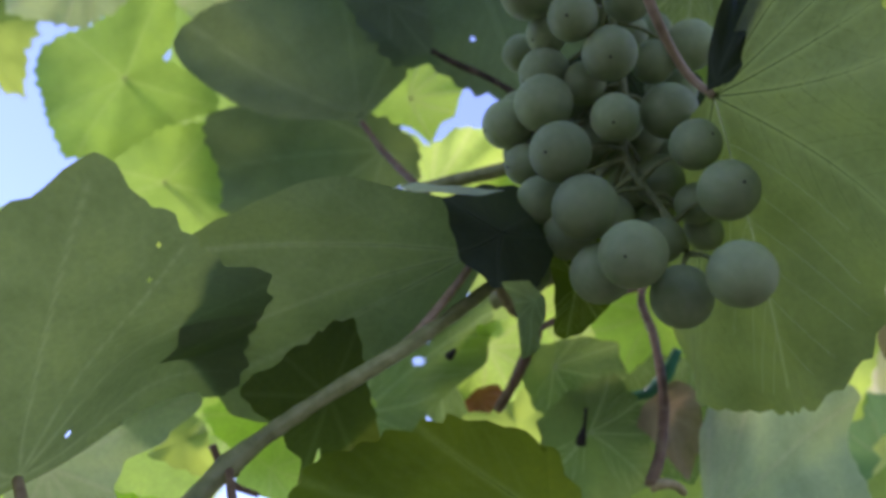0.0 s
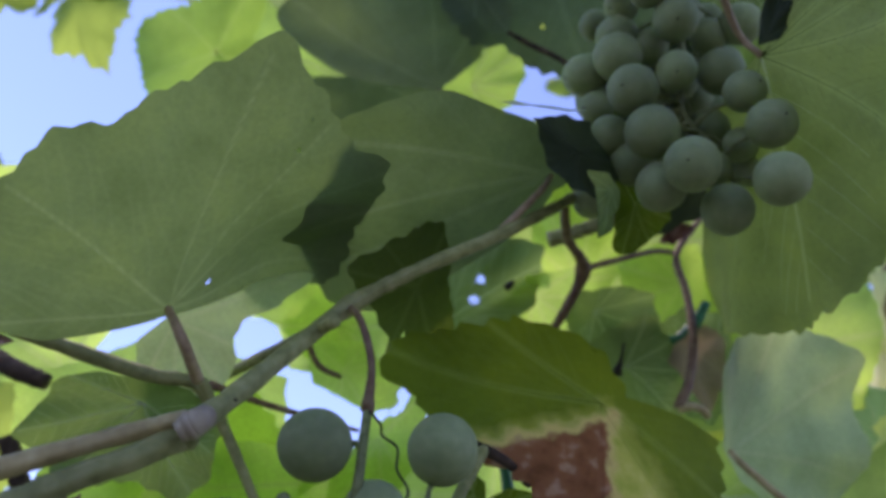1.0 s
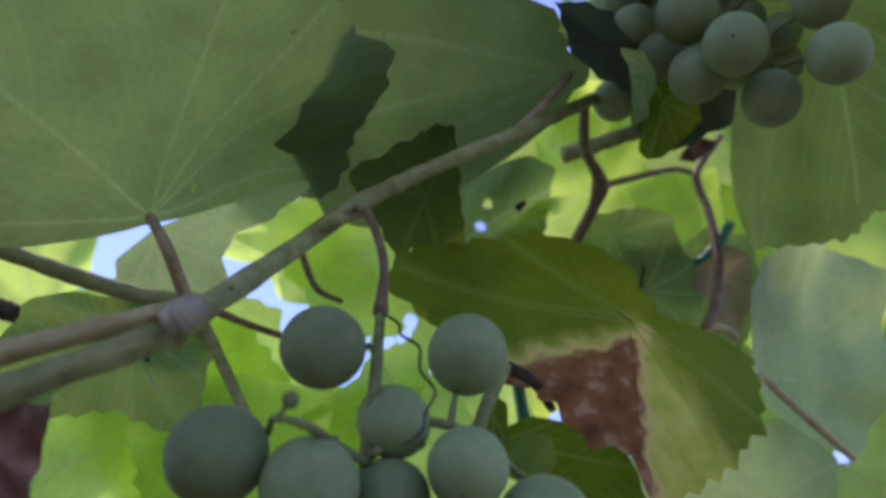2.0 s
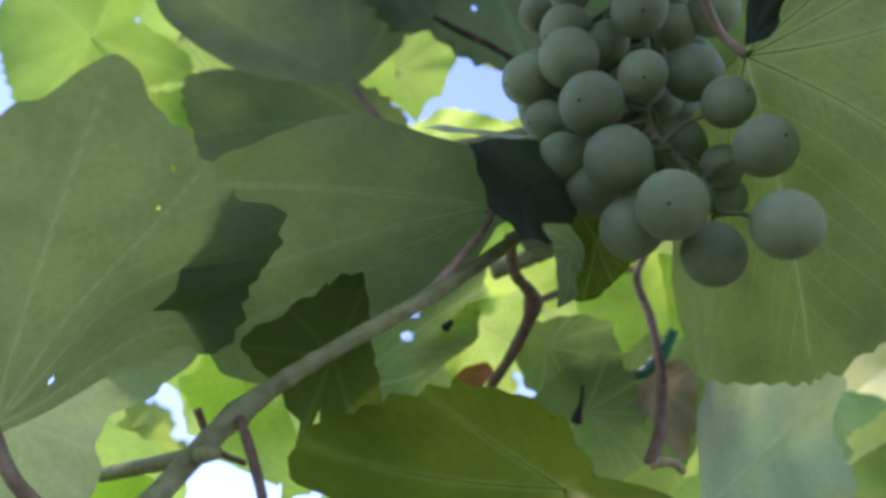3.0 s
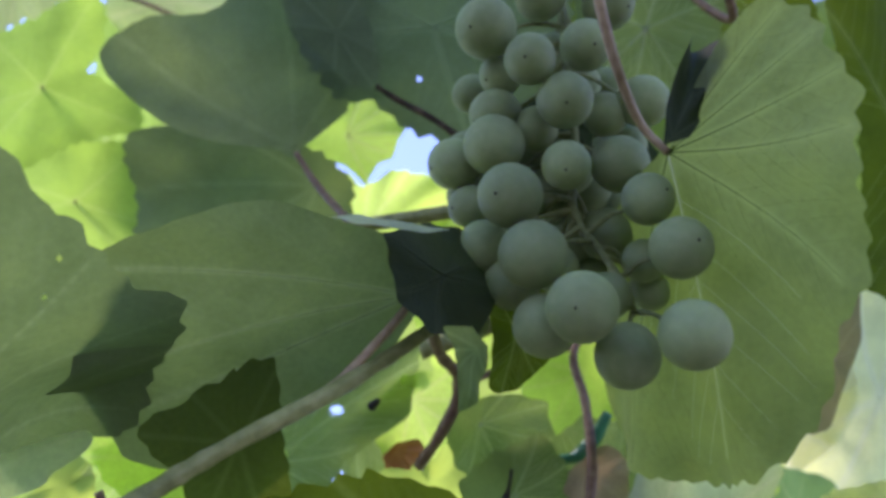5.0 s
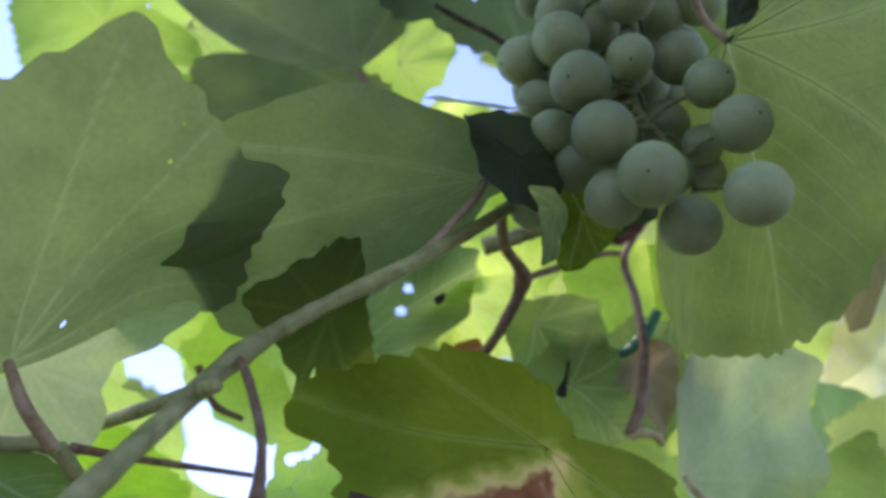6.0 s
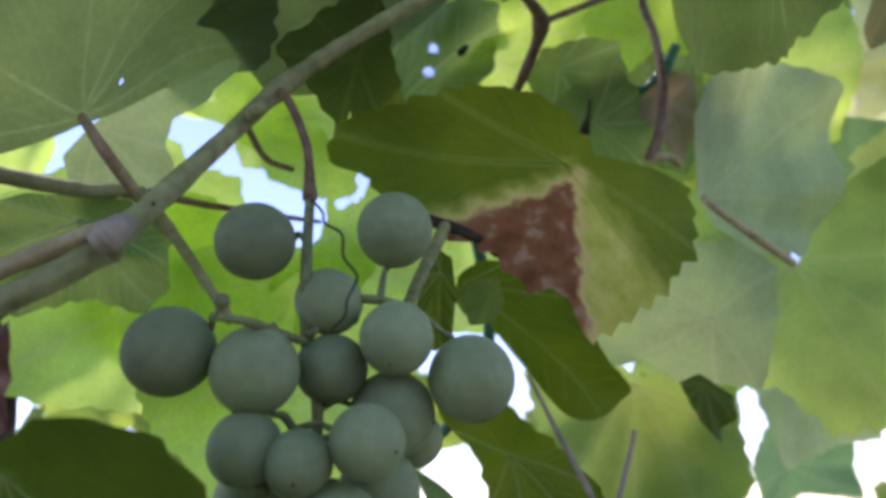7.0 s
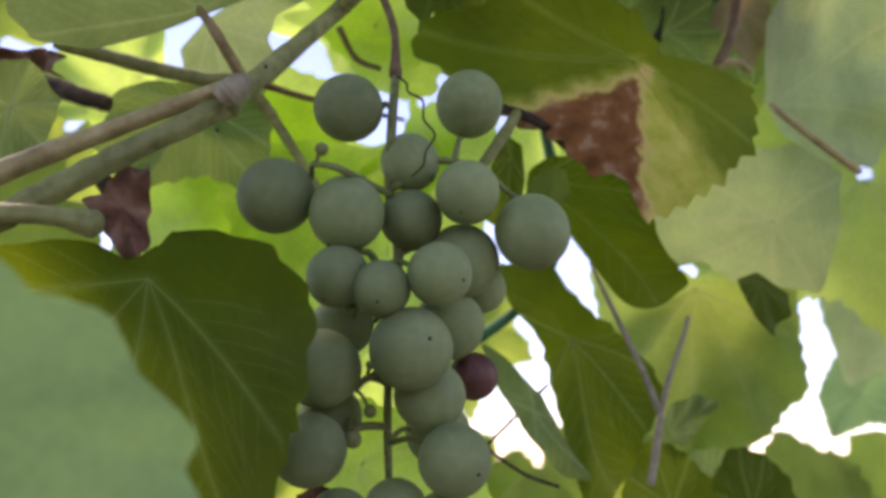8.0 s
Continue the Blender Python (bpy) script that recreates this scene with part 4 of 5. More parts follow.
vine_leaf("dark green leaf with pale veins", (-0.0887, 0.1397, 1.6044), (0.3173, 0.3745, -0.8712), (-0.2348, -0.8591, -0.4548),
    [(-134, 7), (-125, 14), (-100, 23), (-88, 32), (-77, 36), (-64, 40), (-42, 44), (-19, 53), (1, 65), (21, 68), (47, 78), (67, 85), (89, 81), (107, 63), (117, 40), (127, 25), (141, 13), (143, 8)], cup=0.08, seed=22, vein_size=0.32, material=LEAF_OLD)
vine_leaf("light green leaf close to the viewer", (-0.0734, 0.0716, 1.5738), (0.8988, 0.4183, -0.1314), (0.3896, -0.8994, -0.1982),
    [(-118, 5), (-108, 18), (-101, 18), (-89, 17), (-72, 15), (-51, 18), (-35, 19), (-22, 19), (-12, 23), (-4, 26), (7, 26), (12, 29), (20, 32), (26, 32), (53, 27), (88, 17), (98, 5)], seed=23, ripple=0.3, teeth=0.8, material=LEAF_FRESH, veins=None, petiole=[(-0.0889, 0.0838, 1.5801), (-0.1161, 0.1087, 1.5923), (-0.1346, 0.1255, 1.6000)])
vine_leaf("bright leaf behind the bunch stem", (-0.0482, 0.2567, 1.6921), (-0.1498, 0.4367, -0.8871), (-0.0291, -0.8987, -0.4375),
    [(-170, 34), (-134, 20), (-85, 15), (-39, 19), (0, 34), (19, 43), (41, 21), (41, 41), (49, 31), (60, 10), (111, 7), (150, 16), (174, 28)], seed=24, ripple=0.5, holes=[((-0.041, 0.252, 1.708), 3.1), ((-0.041, 0.252, 1.706), 2.3), ((-0.042, 0.252, 1.703), 2.2), ((-0.044, 0.252, 1.701), 2.2), ((-0.047, 0.252, 1.7), 2.1), ((-0.049, 0.252, 1.699), 2.6)], material=LEAF_YOUNG)
vine_leaf("bright leaf low behind the cane", (-0.1073, 0.2800, 1.6825), (-0.7713, 0.2986, -0.5621), (-0.0291, -0.8987, -0.4375),
    [(-168, 27), (-112, 32), (-82, 46), (-40, 53), (-2, 79), (18, 89), (39, 72), (53, 49), (100, 41), (139, 32)], seed=25, material=LEAF_YOUNG)
vine_leaf("green leaf beneath the cane", (-0.1166, 0.2098, 1.6788), (0.4785, 0.3717, -0.7955), (-0.0291, -0.8987, -0.4375),
    [(-104, 10), (-62, 24), (-20, 31), (2, 32), (18, 26), (32, 23), (69, 36), (101, 41), (130, 28), (147, 17)], seed=26)
vine_leaf("small bluish leaf under the large leaf", (-0.1138, 0.2074, 1.7063), (0.6358, 0.3211, -0.7019), (-0.0291, -0.8987, -0.4375),
    [(-85, 20), (-79, 45), (-71, 46), (-65, 32), (-64, 39), (-57, 22), (-36, 20), (-25, 24), (-2, 27), (32, 29), (67, 23), (98, 14), (165, 3)], seed=27, teeth=0.4, ripple=0.4, vein=LEAF_PALE, vein_size=0.35, material=LEAF_PALE)
vine_leaf("yellow green leaf behind the cane", (-0.0737, 0.2724, 1.7452), (0.8930, 0.1787, -0.4130), (-0.0353, -0.8871, -0.4602),
    [(-135, 22), (-67, 30), (-31, 43), (-2, 38), (35, 33), (71, 19), (119, 20), (144, 23), (161, 45), (170, 26), (178, 54)], seed=28, material=LEAF_YOUNG)
vine_leaf("mid green leaf behind the cane", (-0.0403, 0.2923, 1.7512), (0.5267, -0.4875, 0.6964), (-0.0551, -0.8371, -0.5443),
    [(-172, 5), (-32, 5), (-22, 39), (-7, 46), (5, 61), (16, 71), (35, 54), (54, 27), (122, 29), (178, 16)], seed=29, holes=[((-0.0147, 0.2771, 1.7777), 2.6), ((-0.0174, 0.2804, 1.7687), 3.0)])
vine_leaf("yellow green leaf behind the twigs", (0.0098, 0.2867, 1.7772), (0.5991, -0.4868, 0.6357), (-0.0631, -0.8202, -0.5686),
    [(-167, 19), (-105, 15), (-19, 12), (18, 26), (49, 27), (117, 24), (157, 28)], seed=30, material=LEAF_YOUNG)
vine_leaf("small bluish leaf behind the twigs", (-0.0092, 0.3041, 1.7717), (-0.5176, 0.5140, -0.6840), (-0.0631, -0.8202, -0.5686),
    [(-168, 6), (-126, 17), (-83, 20), (-30, 23), (20, 16), (64, 14)], seed=31)
vine_leaf("pale green leaf behind the twigs", (0.0339, 0.2709, 1.7621), (0.8567, -0.3368, 0.3907), (-0.0631, -0.8202, -0.5686),
    [(-163, 13), (-100, 10), (-21, 15), (8, 26), (44, 28), (92, 25), (143, 18)], seed=32)
vine_leaf("green leaf below the upper bunch", (0.0451, 0.2694, 1.7367), (0.1219, -0.5718, 0.8113), (-0.0631, -0.8202, -0.5686),
    [(-149, 26), (-83, 19), (-41, 16), (13, 24), (57, 21), (118, 30), (165, 31)], seed=33)
vine_leaf("light green leaf behind the hanging twig", (0.0833, 0.3015, 1.8005), (-0.9518, -0.1220, 0.2815), (-0.0631, -0.8202, -0.5686),
    [(-152, 19), (-112, 39), (-77, 30), (-42, 28), (-5, 33), (31, 24), (89, 21)], seed=34, material=LEAF_YOUNG)
vine_leaf("olive leaf beside the hanging twig", (0.0809, 0.2782, 1.7422), (-0.6252, -0.3251, 0.7095), (-0.0291, -0.8987, -0.4375),
    [(-153, 23), (-116, 20), (-52, 18), (-10, 27), (19, 28), (58, 26), (128, 13)], seed=35)
# the fold's shade is in its near-black colour
vine_leaf("folded lobe beside the petiole, darkened for shade", (0.0620, 0.1410, 1.7830), (0.2500, -0.4500, 0.8500), (-0.0838, -0.8907, -0.4469),
    [(-150, 3), (-27, 7), (-13, 17), (-5, 27), (8, 30), (19, 21), (33, 13), (73, 4)], seed=38, teeth=0.2, material=LEAF_DEEP_SHADE, veins=False)
vine_leaf("olive leaf behind the cupped leaf", (0.1905, 0.2110, 1.8682), (-0.2685, 0.5692, -0.7771), (-0.0704, -0.8162, -0.5735),
    [(-139, 45), (-57, 55), (-20, 71), (-6, 64), (3, 31), (70, 15), (120, 35), (132, 60), (180, 66)], seed=39, material=LEAF_OLD)
vine_leaf("grey green leaf above the bunch", (0.0843, 0.1860, 1.8819), (0.6326, 0.4080, -0.6583), (-0.0704, -0.8162, -0.5735),
    [(-131, 34), (-80, 39), (-46, 27), (3, 27), (46, 32), (80, 29), (116, 27), (165, 32)], seed=40)
vine_leaf("toothed green leaf beside old wood", (-0.1570, 0.1785, 1.6636), (0.9882, 0.0705, 0.1361), (0.1049, -0.9585, -0.2651),
    [(-154, 19), (-97, 14), (-60, 15), (-31, 13), (-12, 13), (0, 15), (25, 13), (60, 15), (108, 16), (150, 22)], seed=41, teeth=0.7, material=LEAF)
vine_leaf("crumpled dry brown leaf under the cane", (-0.0991, 0.1443, 1.6213), (0.3957, 0.0599, -0.9164), (0.2702, -0.9613, 0.0538),
    [(-160, 10), (-140, 13), (-114, 8), (-57, 5), (-21, 10), (-3, 12), (0, 18), (6, 14), (17, 11), (45, 7), (86, 6), (116, 8), (164, 6)], seed=42, crease=0.25, cup=0.1, teeth=1.5, ripple=3.0, material=DRY, veins=False, name="dry_leaf")
vine_leaf("crumpled brown leaf beside old wood", (-0.1633, 0.1925, 1.6856), (0.9883, 0.1302, -0.0797), (0.1049, -0.9585, -0.2651),
    [(-180, 18), (-160, 8), (-50, 6), (-10, 13), (18, 7), (18, 13), (83, 2), (166, 18), (168, 11)], seed=58, cup=0.2, ripple=3.0, teeth=1.5, material=DRY, veins=False, name="dry_leaf")
vine_leaf("pale tan dry leaf behind the hanging twig", (0.0687, 0.2619, 1.7436), (0.2201, 0.4423, -0.8695), (-0.0353, -0.8871, -0.4602),
    [(-159, 6), (-131, 12), (-95, 15), (-40, 20), (-7, 27), (16, 13), (61, 10), (98, 6)], seed=43, material=TAN, veins=False, name="dry_leaf")
vine_leaf("small orange brown dry leaf", (0.0051, 0.2922, 1.7579), (0.9946, -0.1013, 0.0220), (-0.0704, -0.8162, -0.5735),
    [(-76, 4), (-37, 11), (-15, 12), (45, 8), (121, 6), (169, 5)], seed=44, cup=0.3, material=ORANGE, veins=False, name="dry_leaf")
vine_leaf("small dark red dry leaf", (0.0646, 0.2540, 1.7917), (-0.6050, 0.3854, -0.6967), (-0.0353, -0.8871, -0.4602),
    [(-161, 9), (-144, 7), (-57, 3), (25, 7), (85, 4), (160, 7)], seed=45, cup=0.4, material=DRY, veins=False, name="dry_leaf")
vine_leaf("large bright leaf behind the lower bunch", (-0.0607, 0.2683, 1.6788), (-0.8517, 0.0510, -0.5215), (0.1049, -0.9585, -0.2651),
    [(-176, 44), (-143, 44), (-96, 47), (-67, 94), (-52, 102), (-36, 91), (-3, 72), (26, 71), (39, 60), (50, 37), (63, 16), (166, 19)], seed=46, material=LEAF_YOUNG)
vine_leaf("bright leaf below the lower bunch", (-0.0674, 0.2669, 1.5679), (0.0020, 0.2668, -0.9638), (0.1049, -0.9585, -0.2651),
    [(-180, 24), (-120, 28), (-96, 40), (-72, 50), (-18, 38), (32, 30), (127, 20)], seed=47, material=LEAF_YOUNG)
vine_leaf("small dark hanging leaf", (0.0780, 0.2843, 1.6381), (0.1571, 0.2792, -0.9473), (0.1049, -0.9585, -0.2651),
    [(-59, 12), (-34, 17), (-3, 21), (18, 13), (106, 9), (175, 4)], seed=48, teeth=0.5, material=LEAF_THICK, vein=LEAF_THICK, vein_size=0.4)
vine_leaf("small pale leaf on the forked twig", (0.0471, 0.3068, 1.5819), (0.7753, -0.0881, 0.6254), (0.1049, -0.9585, -0.2651),
    [(-115, 5), (-57, 12), (-22, 18), (0, 22), (19, 13), (84, 6), (174, 6)], seed=49, teeth=0.5)
vine_leaf("narrow olive leaf against the sky", (-0.0071, 0.2733, 1.5876), (0.5701, 0.2764, -0.7737), (0.4591, -0.8881, 0.0210),
    [(-171, 20), (-109, 7), (-12, 19), (-4, 33), (9, 26), (46, 10), (156, 15), (180, 32)], seed=50, teeth=0.4)
vine_leaf("dark leaf between the bunch and the scorched leaf", (-0.0148, 0.2167, 1.6623), (-0.2733, 0.3191, -0.9074), (0.0006, -0.9433, -0.3319),
    [(-155, 5), (-49, 8), (-23, 20), (-10, 24), (7, 21), (49, 7), (152, 7)], seed=51, teeth=0.4, material=LEAF_OLD)
vine_leaf("small curled grey green leaf", (-0.0009, 0.2334, 1.6586), (-0.9557, -0.0234, -0.2935), (0.1049, -0.9585, -0.2651),
    [(-146, 6), (-87, 8), (-39, 10), (16, 8), (72, 7), (140, 7)], seed=52, teeth=0.3, veins=None)

vine_leaf("light green leaf far behind the twigs", (0.0362, 0.3237, 1.8116), (0.0207, -0.4610, 0.8872), (-0.0353, -0.8871, -0.4602),
    [(-104, 14), (-55, 31), (-33, 54), (-14, 67), (9, 69), (30, 55), (59, 34), (109, 15)], seed=54, material=LEAF_YOUNG)
vine_leaf("light green leaf behind the garden wire", (-0.0051, 0.3182, 1.6710), (0.0503, -0.2611, 0.9640), (0.1049, -0.9585, -0.2651),
    [(-111, 8), (-42, 26), (-24, 48), (0, 51), (25, 32), (45, 38), (79, 34), (109, 13)], seed=55, material=LEAF_YOUNG)
vine_leaf("bright leaf far behind the cane", (-0.2254, 0.3555, 1.7508), (-0.8376, -0.2289, 0.4960), (0.1049, -0.9585, -0.2651),
    [(-168, 4), (-49, 32), (-33, 49), (-5, 59), (22, 53), (50, 48), (82, 51), (97, 31)], seed=57, material=LEAF_YOUNG)

vine_leaf("sunlit yellow green leaf low behind the cane", (-0.1148, 0.2847, 1.6963), (0.6114, 0.3302, -0.7191), (-0.0291, -0.8987, -0.4375),
    [(-151, 39), (-136, 34), (-119, 33), (-100, 36), (-66, 28), (-50, 39), (-50, 54), (-30, 63), (4, 54), (43, 54), (85, 50), (137, 46), (174, 48)], seed=61, ripple=0.6, teeth=0.6, material=LEAF_YOUNG)
vine_leaf("light green leaf behind the side twig", (-0.1748, 0.3011, 1.7123), (0.1933, 0.4244, -0.8846), (-0.0291, -0.8987, -0.4375),
    [(-160, 25), (-138, 36), (-105, 37), (-70, 38), (2, 29), (66, 43), (118, 37), (165, 21)], seed=62, ripple=0.6, teeth=0.6, material=LEAF_YOUNG)
vine_leaf("large sunlit leaf far behind the twigs", (0.0395, 0.3523, 1.8671), (0.6358, 0.3211, -0.7019), (-0.0291, -0.8987, -0.4375),
    [(-171, 57), (-126, 71), (-89, 82), (-63, 92), (-37, 99), (-13, 110), (10, 91), (48, 75), (89, 48), (152, 47)], seed=63, teeth=0.6, material=LEAF_MID)
vine_leaf("pale green leaf behind the hanging twig", (0.1378, 0.3611, 1.7967), (0.6393, -0.3532, 0.6831), (-0.0291, -0.8987, -0.4375),
    [(-151, 50), (-104, 66), (-75, 68), (-34, 53), (4, 71), (33, 74), (71, 63), (130, 36)], seed=64, teeth=0.6, material=LEAF_YOUNG)
vine_leaf("pale yellow leaf at the outer edge of the vine", (0.2716, 0.3756, 1.8348), (-0.6640, -0.3878, 0.6393), (-0.0749, -0.8161, -0.5730),
    [(-154, 114), (-123, 108), (-98, 98), (-66, 51), (-21, 61), (1, 62), (28, 69), (53, 74), (96, 58), (173, 70)], seed=65, teeth=0.6, vein=LEAF_CREAM, vein_size=0.35, material=LEAF_CREAM)
vine_leaf("light green leaf high behind the canopy", (-0.1586, 0.3496, 1.9979), (0.5908, 0.4266, -0.6849), (-0.0749, -0.8161, -0.5730),
    [(-180, 56), (-143, 51), (-93, 58), (-43, 56), (-4, 68), (33, 61), (70, 51), (108, 27), (152, 28)], seed=66, teeth=0.6, material=LEAF_SUNLIT)
vine_leaf("light green leaf at the vine's outer edge", (0.1659, 0.3994, 1.6713), (-0.2947, 0.2247, -0.9288), (0.1049, -0.9585, -0.2651),
    [(-135, 44), (-61, 65), (-27, 54), (-9, 62), (23, 31), (73, 27), (135, 42), (171, 40)], seed=67, teeth=0.6, material=LEAF_PALE)
vine_leaf("far yellow green leaf against the sky", (0.2282, 0.5760, 1.6234), (-0.9080, 0.0165, -0.4187), (0.1049, -0.9585, -0.2651),
    [(-129, 54), (-88, 22), (-32, 37), (24, 32), (87, 36), (136, 44), (177, 54)], seed=68, teeth=0.6, material=LEAF_FRESH)
vine_leaf("light green leaf far behind the forked twig", (0.0723, 0.3700, 1.6102), (0.6182, -0.1871, 0.7635), (0.0572, -0.9580, -0.2811),
    [(-143, 39), (-78, 56), (-43, 48), (-5, 56), (18, 55), (60, 47), (83, 37), (122, 51), (162, 50)], seed=69, teeth=0.6)

vine_leaf("yellow green leaf far behind the cane", (-0.0804, 0.2777, 1.7501), (-0.4430, 0.1937, -0.8754), (0.1049, -0.9585, -0.2651),
    [(-165, 26), (-69, 23), (-27, 23), (3, 25), (71, 20), (127, 22)], seed=70, teeth=0.6, material=LEAF_YOUNG)

vine_leaf("sunlit leaf far behind the cane fork", (-0.1219, 0.4017, 1.8295), (0.7896, 0.2042, -0.5787), (0.0006, -0.9433, -0.3319),
    [(-147, 28), (-40, 50), (0, 62), (22, 37), (60, 31), (106, 19), (128, 38), (139, 53), (173, 61)], seed=71, teeth=0.6, material=LEAF_YOUNG)

vine_leaf("grey green leaf behind the cupped leaf", (0.1308, 0.1909, 1.9069), (-0.0368, 0.5765, -0.8163), (-0.0749, -0.8161, -0.5730),
    [(-141, 31), (-79, 30), (-32, 35), (2, 49), (22, 40), (68, 31), (124, 35)], seed=72, teeth=0.6, material=LEAF_OLD)

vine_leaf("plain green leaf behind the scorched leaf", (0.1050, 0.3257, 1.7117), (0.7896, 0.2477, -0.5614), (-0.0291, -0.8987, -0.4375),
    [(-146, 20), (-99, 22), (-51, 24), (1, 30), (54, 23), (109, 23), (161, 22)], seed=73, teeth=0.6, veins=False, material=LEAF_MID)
vine_leaf("light green leaf behind the bluish leaf", (0.2108, 0.3882, 1.7621), (-0.3481, -0.4948, 0.7962), (-0.0551, -0.8371, -0.5443),
    [(-150, 39), (-96, 30), (-38, 36), (3, 36), (43, 33), (91, 34), (157, 42)], seed=74, teeth=0.6, material=LEAF_FRESH)
vine_leaf("dull tan leaf hanging beside the cupped leaf", (0.1620, 0.2500, 1.7860), (0.0297, 0.5055, -0.8623), (-0.0506, -0.8608, -0.5064),
    [(-180, 23), (-159, 28), (-123, 13), (-47, 8), (4, 25), (16, 29), (30, 23), (52, 10), (161, 11)], seed=81, teeth=0.2, ripple=0.4, veins=False, material=LEAF_TAN, petiole=[(0.1660, 0.2640, 1.7980), (0.1740, 0.2860, 1.8080)])
# cream colour here makes up for the light that this leaf misses
vine_leaf("bright serrated leaf at the outer edge", (0.2150, 0.3450, 1.7480), (0.0297, 0.5055, -0.8623), (-0.0506, -0.8608, -0.5064),
    [(-159, 29), (-131, 38), (-91, 40), (-34, 45), (3, 38), (32, 28), (56, 29), (70, 34), (81, 33), (94, 29), (103, 33), (119, 28), (152, 25)], seed=82, teeth=0.8, ripple=0.5, vein=LEAF_CREAM, vein_size=0.35, material=LEAF_CREAM, petiole=[(0.2190, 0.3590, 1.7600), (0.2270, 0.3810, 1.7700)])
vine_leaf("whitish leaf edge with the glare in its colour", (0.2370, 0.3850, 1.8250), (0.0297, 0.5055, -0.8623), (-0.0506, -0.8608, -0.5064),
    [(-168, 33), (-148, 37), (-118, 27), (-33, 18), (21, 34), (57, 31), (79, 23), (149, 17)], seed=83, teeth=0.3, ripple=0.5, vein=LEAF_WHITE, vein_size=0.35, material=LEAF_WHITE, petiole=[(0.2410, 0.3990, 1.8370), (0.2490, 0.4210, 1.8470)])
vine_leaf("light green leaf beyond the large leaf", (-0.2520, 0.3200, 1.8490), (0.0297, 0.5055, -0.8623), (-0.0506, -0.8608, -0.5064),
    [(-155, 15), (-125, 31), (-106, 51), (-94, 34), (-53, 21), (-18, 17), (36, 23), (67, 39), (99, 39), (124, 15)], seed=84, teeth=0.4, ripple=0.5, veins=False, material=LEAF_YOUNG, petiole=[(-0.2480, 0.3340, 1.8610), (-0.2400, 0.3560, 1.8710)])
vine_leaf("lime leaf seen above the upper bunch", (0.0810, 0.3000, 2.0350), (0.0297, 0.5055, -0.8623), (-0.0506, -0.8608, -0.5064),
    [(-134, 26), (-79, 15), (-6, 20), (51, 24), (96, 12), (168, 18)], seed=85, teeth=0.3, ripple=0.4, veins=False, material=LEAF_YOUNG, petiole=[(0.0850, 0.3140, 2.0470), (0.0930, 0.3360, 2.0570)])
vine_leaf("reddish dry leaf below the lower bunch", (-0.0580, 0.1780, 1.5570), (0.0297, 0.5055, -0.8623), (-0.0506, -0.8608, -0.5064),
    [(-174, 9), (-142, 8), (-96, 6), (-30, 7), (36, 8), (103, 7), (149, 8)], seed=86, cup=0.2, ripple=2.0, teeth=1.2, veins=False, material=DRY, name="dry_leaf")
vine_leaf("bright leaf filling in behind the cane", (-0.1270, 0.3000, 1.7460), (0.0297, 0.5055, -0.8623), (-0.0506, -0.8608, -0.5064),
    [(-119, 5), (-100, 4), (-47, 7), (21, 12), (89, 16), (152, 9)], seed=87, teeth=0.5, ripple=0.4, veins=False, material=LEAF_YOUNG)
# dark sheet standing in for the shade where two high leaves overlap
vine_leaf("added dark leaf for the overlap shade above the gap", (-0.0277, 0.2000, 1.8813), (0.0297, 0.5055, -0.8623), (-0.0506, -0.8608, -0.5064),
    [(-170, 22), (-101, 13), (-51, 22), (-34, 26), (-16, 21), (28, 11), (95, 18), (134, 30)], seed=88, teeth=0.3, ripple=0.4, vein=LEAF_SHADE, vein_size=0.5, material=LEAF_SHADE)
vine_leaf("pale leaf high behind the broad leaf", (-0.1330, 0.3000, 2.0170), (0.0297, 0.5055, -0.8623), (-0.0506, -0.8608, -0.5064),
    [(-114, 44), (-82, 38), (-25, 25), (50, 34), (72, 38), (111, 42)], seed=89, teeth=0.4, ripple=0.4, vein=LEAF_PALE, vein_size=0.35, material=LEAF_PALE)
vine_leaf("dull bluish leaf below the long petiole", (0.0880, 0.2930, 1.6650), (0.0297, 0.5055, -0.8623), (-0.0506, -0.8608, -0.5064),
    [(-165, 31), (-129, 30), (-88, 25), (-33, 36), (-13, 29), (29, 29), (61, 32), (62, 42), (78, 49), (93, 53), (108, 51), (126, 37), (156, 32)], seed=90, teeth=0.5, ripple=0.4, vein=LEAF_PALE, vein_size=0.35, material=LEAF_PALE)
vine_leaf("bright leaf over the gap beside the bunch stem", (-0.0670, 0.2650, 1.7220), (0.0297, 0.5055, -0.8623), (-0.0506, -0.8608, -0.5064),
    [(-139, 16), (-72, 19), (-30, 17), (-16, 13), (34, 10), (63, 13), (94, 14), (131, 16)], seed=91, teeth=0.4, ripple=0.4, veins=False, material=LEAF_YOUNG)

# ---- foliage further back, with gaps to the sky ----
GAPS_HIGH = [
    (-0.487, 0.657, 0.575, 4.6), (-0.465, 0.695, 0.549, 3.0), (0.036, 0.714, 0.700, 1.9), (-0.281, 0.875, 0.394, 1.9), (-0.189, 0.932, 0.309, 2.3), (-0.079, 0.942, 0.327, 1.3), (0.027, 0.860, 0.509, 1.3), (-0.020, 0.983, 0.182, 1.7), (0.009, 0.992, 0.125, 1.9), (0.052, 0.996, 0.070, 1.7), (0.060, 0.967, 0.246, 1.5),
]
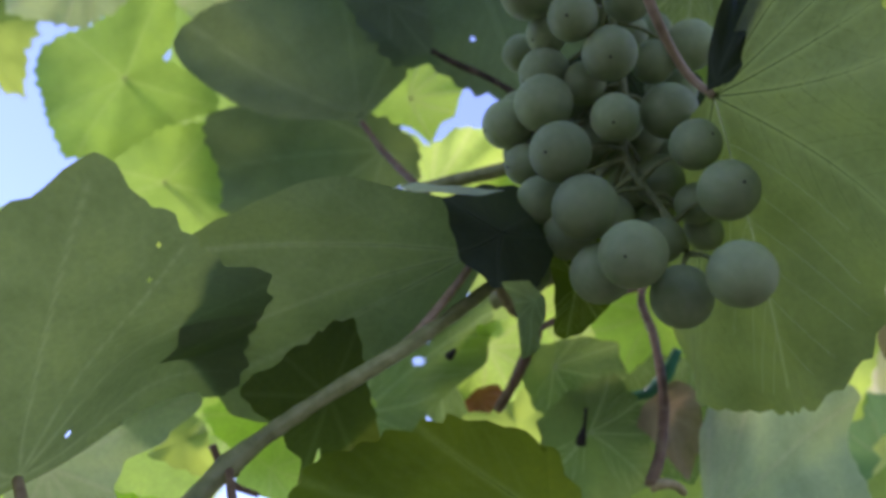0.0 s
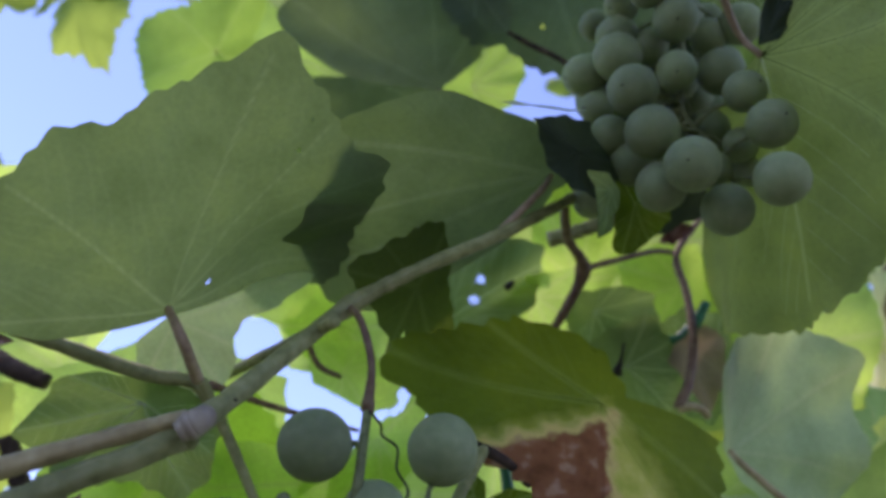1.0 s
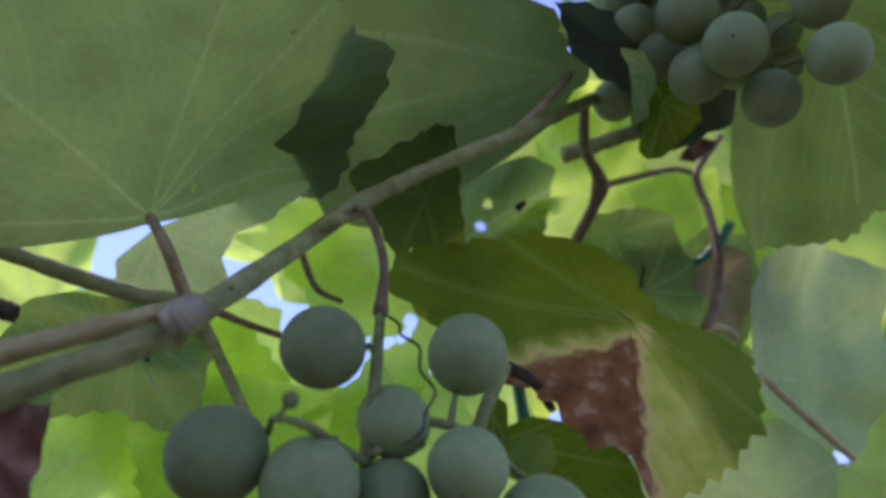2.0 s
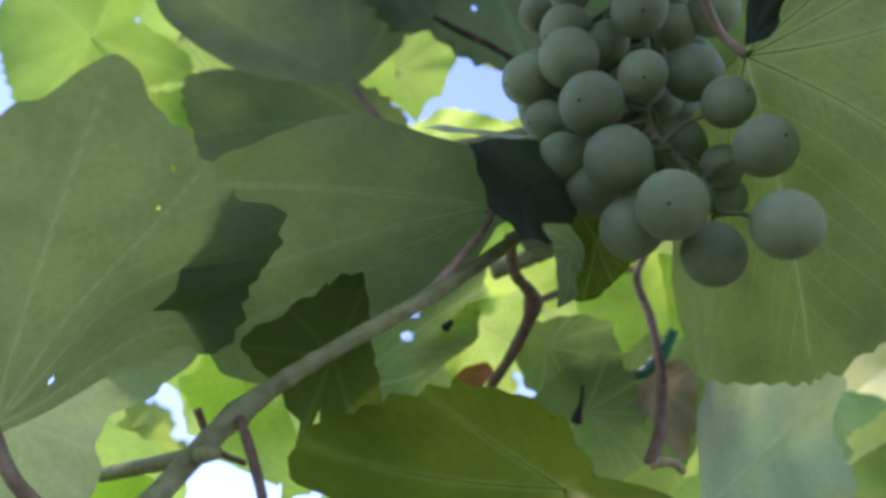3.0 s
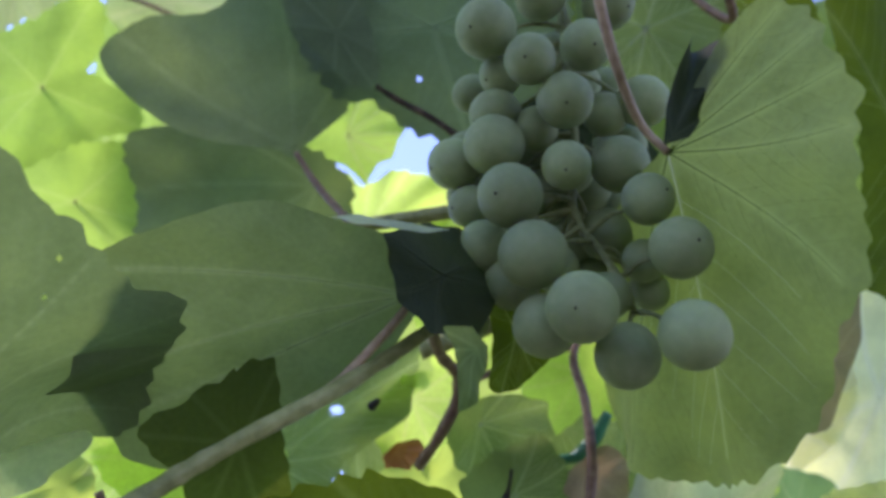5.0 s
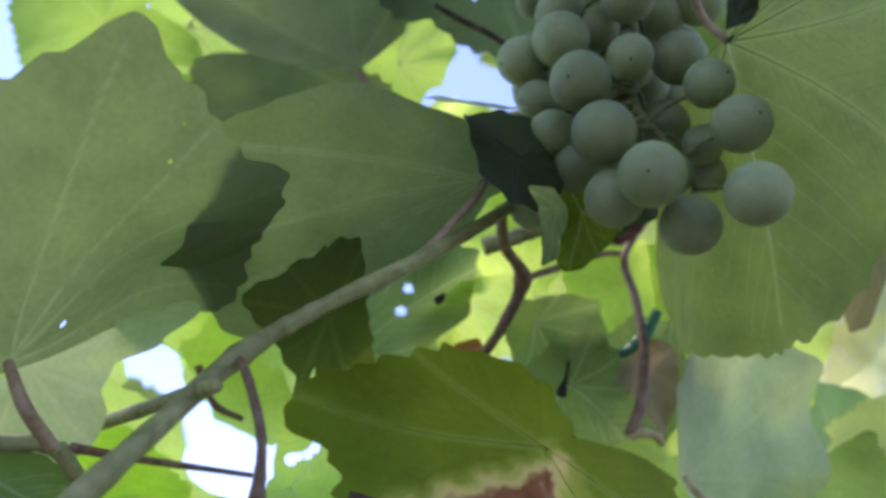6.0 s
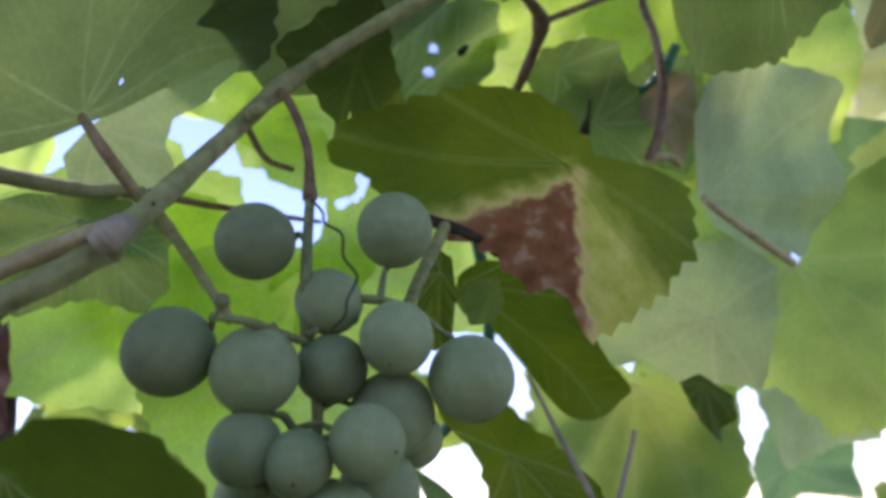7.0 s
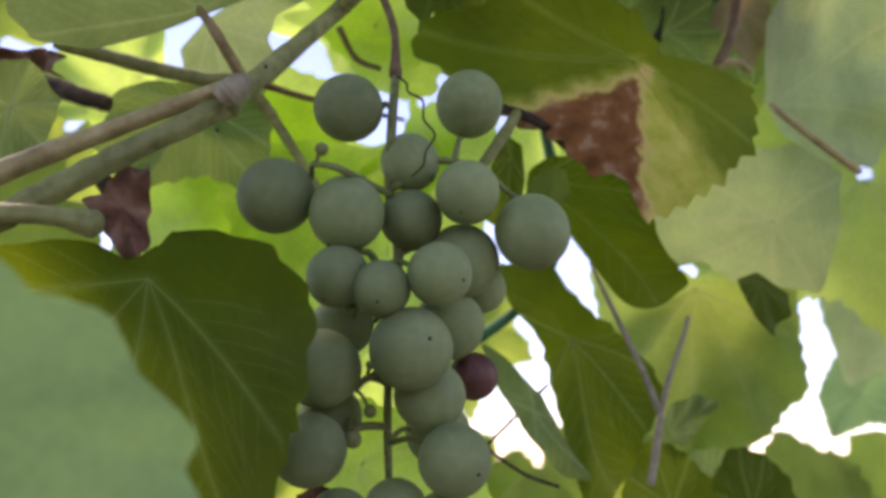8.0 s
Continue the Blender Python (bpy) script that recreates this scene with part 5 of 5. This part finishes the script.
GAPS_LOW = [
    (0.334, 0.930, 0.156, 1.7), (0.330, 0.943, 0.034, 2.5), (0.288, 0.957, 0.002, 1.5), (0.234, 0.945, 0.230, 0.9), (0.211, 0.965, 0.153, 0.8), (-0.447, 0.865, 0.226, 1.1), (-0.497, 0.797, 0.345, 1.1), (-0.405, 0.779, 0.478, 1.5), (-0.178, 0.884, 0.432, 1.5), (-0.478, 0.862, 0.171, 1.7), (0.552, 0.750, 0.363, 2.5),
]
GAPS_SIDE = [
    (0.443, 0.875, 0.194, 3.4), (0.453, 0.861, 0.233, 3.0), (0.502, 0.769, 0.397, 2.1), (0.180, 0.785, 0.592, 2.5), (0.023, 1.000, -0.007, 2.1), (-0.359, 0.662, 0.658, 3.0), (-0.049, 0.738, 0.673, 1.9), (-0.406, 0.616, 0.676, 2.5), (-0.286, 0.863, 0.416, 2.3), (0.449, 0.857, 0.254, 1.7), (0.413, 0.881, 0.232, 1.2),
]
GAPS = GAPS_HIGH + GAPS_LOW + GAPS_SIDE


def far_foliage(label, count, seed, near, far, sweep, rise, material):
    """Many leaves on the trellis behind, in one mesh; none hangs across a gap."""
    rng = np.random.default_rng(seed)
    eye = np.array((-0.01, 0.01, 1.63))
    verts, faces = [], []
    shape = [(-180, 8), (-165, 30), (-120, 44), (-90, 34), (-58, 52), (-30, 40), (0, 62), (30, 40), (58, 52), (90, 34), (120, 44), (165, 30)]
    n = 54
    deg = np.linspace(-180, 180, n, endpoint=False)
    while count:
        round_, up, d = rng.uniform(*sweep), rng.uniform(*rise), rng.uniform(near, far)
        size = rng.uniform(0.75, 1.25)
        way = np.array((math.sin(radians(round_)) * math.cos(radians(up)), math.cos(radians(round_)) * math.cos(radians(up)), math.sin(radians(up))))
        count -= 1
        wide = math.degrees(0.047 * size / d)
        if any(math.degrees(math.acos(max(-1.0, min(1.0, float(way @ np.array(g[:3])))))) < g[3] + wide * 0.9 for g in GAPS):
            continue
        r = np.interp(deg, [a for a, _ in shape], [v / 1000 for _, v in shape], period=360) * size
        r *= 1 + 0.05 * rng.normal(size=n) + 0.05 * (np.arange(n) % 2)
        ang = np.radians(deg)
        spin, lean, swing = rng.normal(180, 50), rng.normal(55, 22), rng.normal(0, 30)
        m = np.array(pose(0, 0, 0, lean + 35, 0, swing) @ pose(0, 0, 0, 0, 0, spin))[:3, :3]
        start = len(verts)
        wave = rng.uniform(0, 6.28)
        verts.append(tuple(eye + d * way))
        for f in (0.4, 0.75, 1.0):
            loc = np.stack([np.sin(ang) * r * f, np.cos(ang) * r * f, 0.006 * f * f * np.sin(3 * ang + wave) - 0.012 * f * f], 1)
            verts += [tuple(p) for p in loc @ m.T + eye + d * way]
        faces += [(start, start + 1 + (k + 1) % n, start + 1 + k) for k in range(n)]
        for j in range(2):
            o = start + 1 + j * n
            faces += [(o + k, o + (k + 1) % n, o + n + (k + 1) % n, o + n + k) for k in range(n)]
    data = bpy.data.meshes.new("foliage")
    data.from_pydata(verts, [], faces)
    data.polygons.foreach_set("use_smooth", [True] * len(faces))
    data.materials.append(material)
    return tagged(new("foliage", data), label, "foliage", kind="stuff")


far_foliage("sunlit vine leaves further back on the trellis", 220, 5, 0.44, 0.75, (-52, 52), (-14, 48), LEAF_FAR)
# mostly out of view; added to darken the upper bunch and its leaves
far_foliage("dense leaves overhead, mostly unseen, added for shade", 70, 6, 0.5, 0.75, (4, 34), (46, 76), LEAF_FAR)
# out of view; added to keep the sun off the broad high leaf
far_foliage("unseen shoots above the bunches, added for shade", 40, 9, 0.48, 0.62, (-38, -18), (60, 68), LEAF_FAR)
far_foliage("low vine shoots further along the trellis", 130, 7, 0.62, 1.0, (-50, 45), (-20, -5), LEAF_FAR)
# out of view behind the camera; added to dim the light from there
far_foliage("unseen leaves behind and overhead, added to cut front light", 350, 8, 0.6, 1.1, (105, 298), (-8, 88), LEAF_FAR)
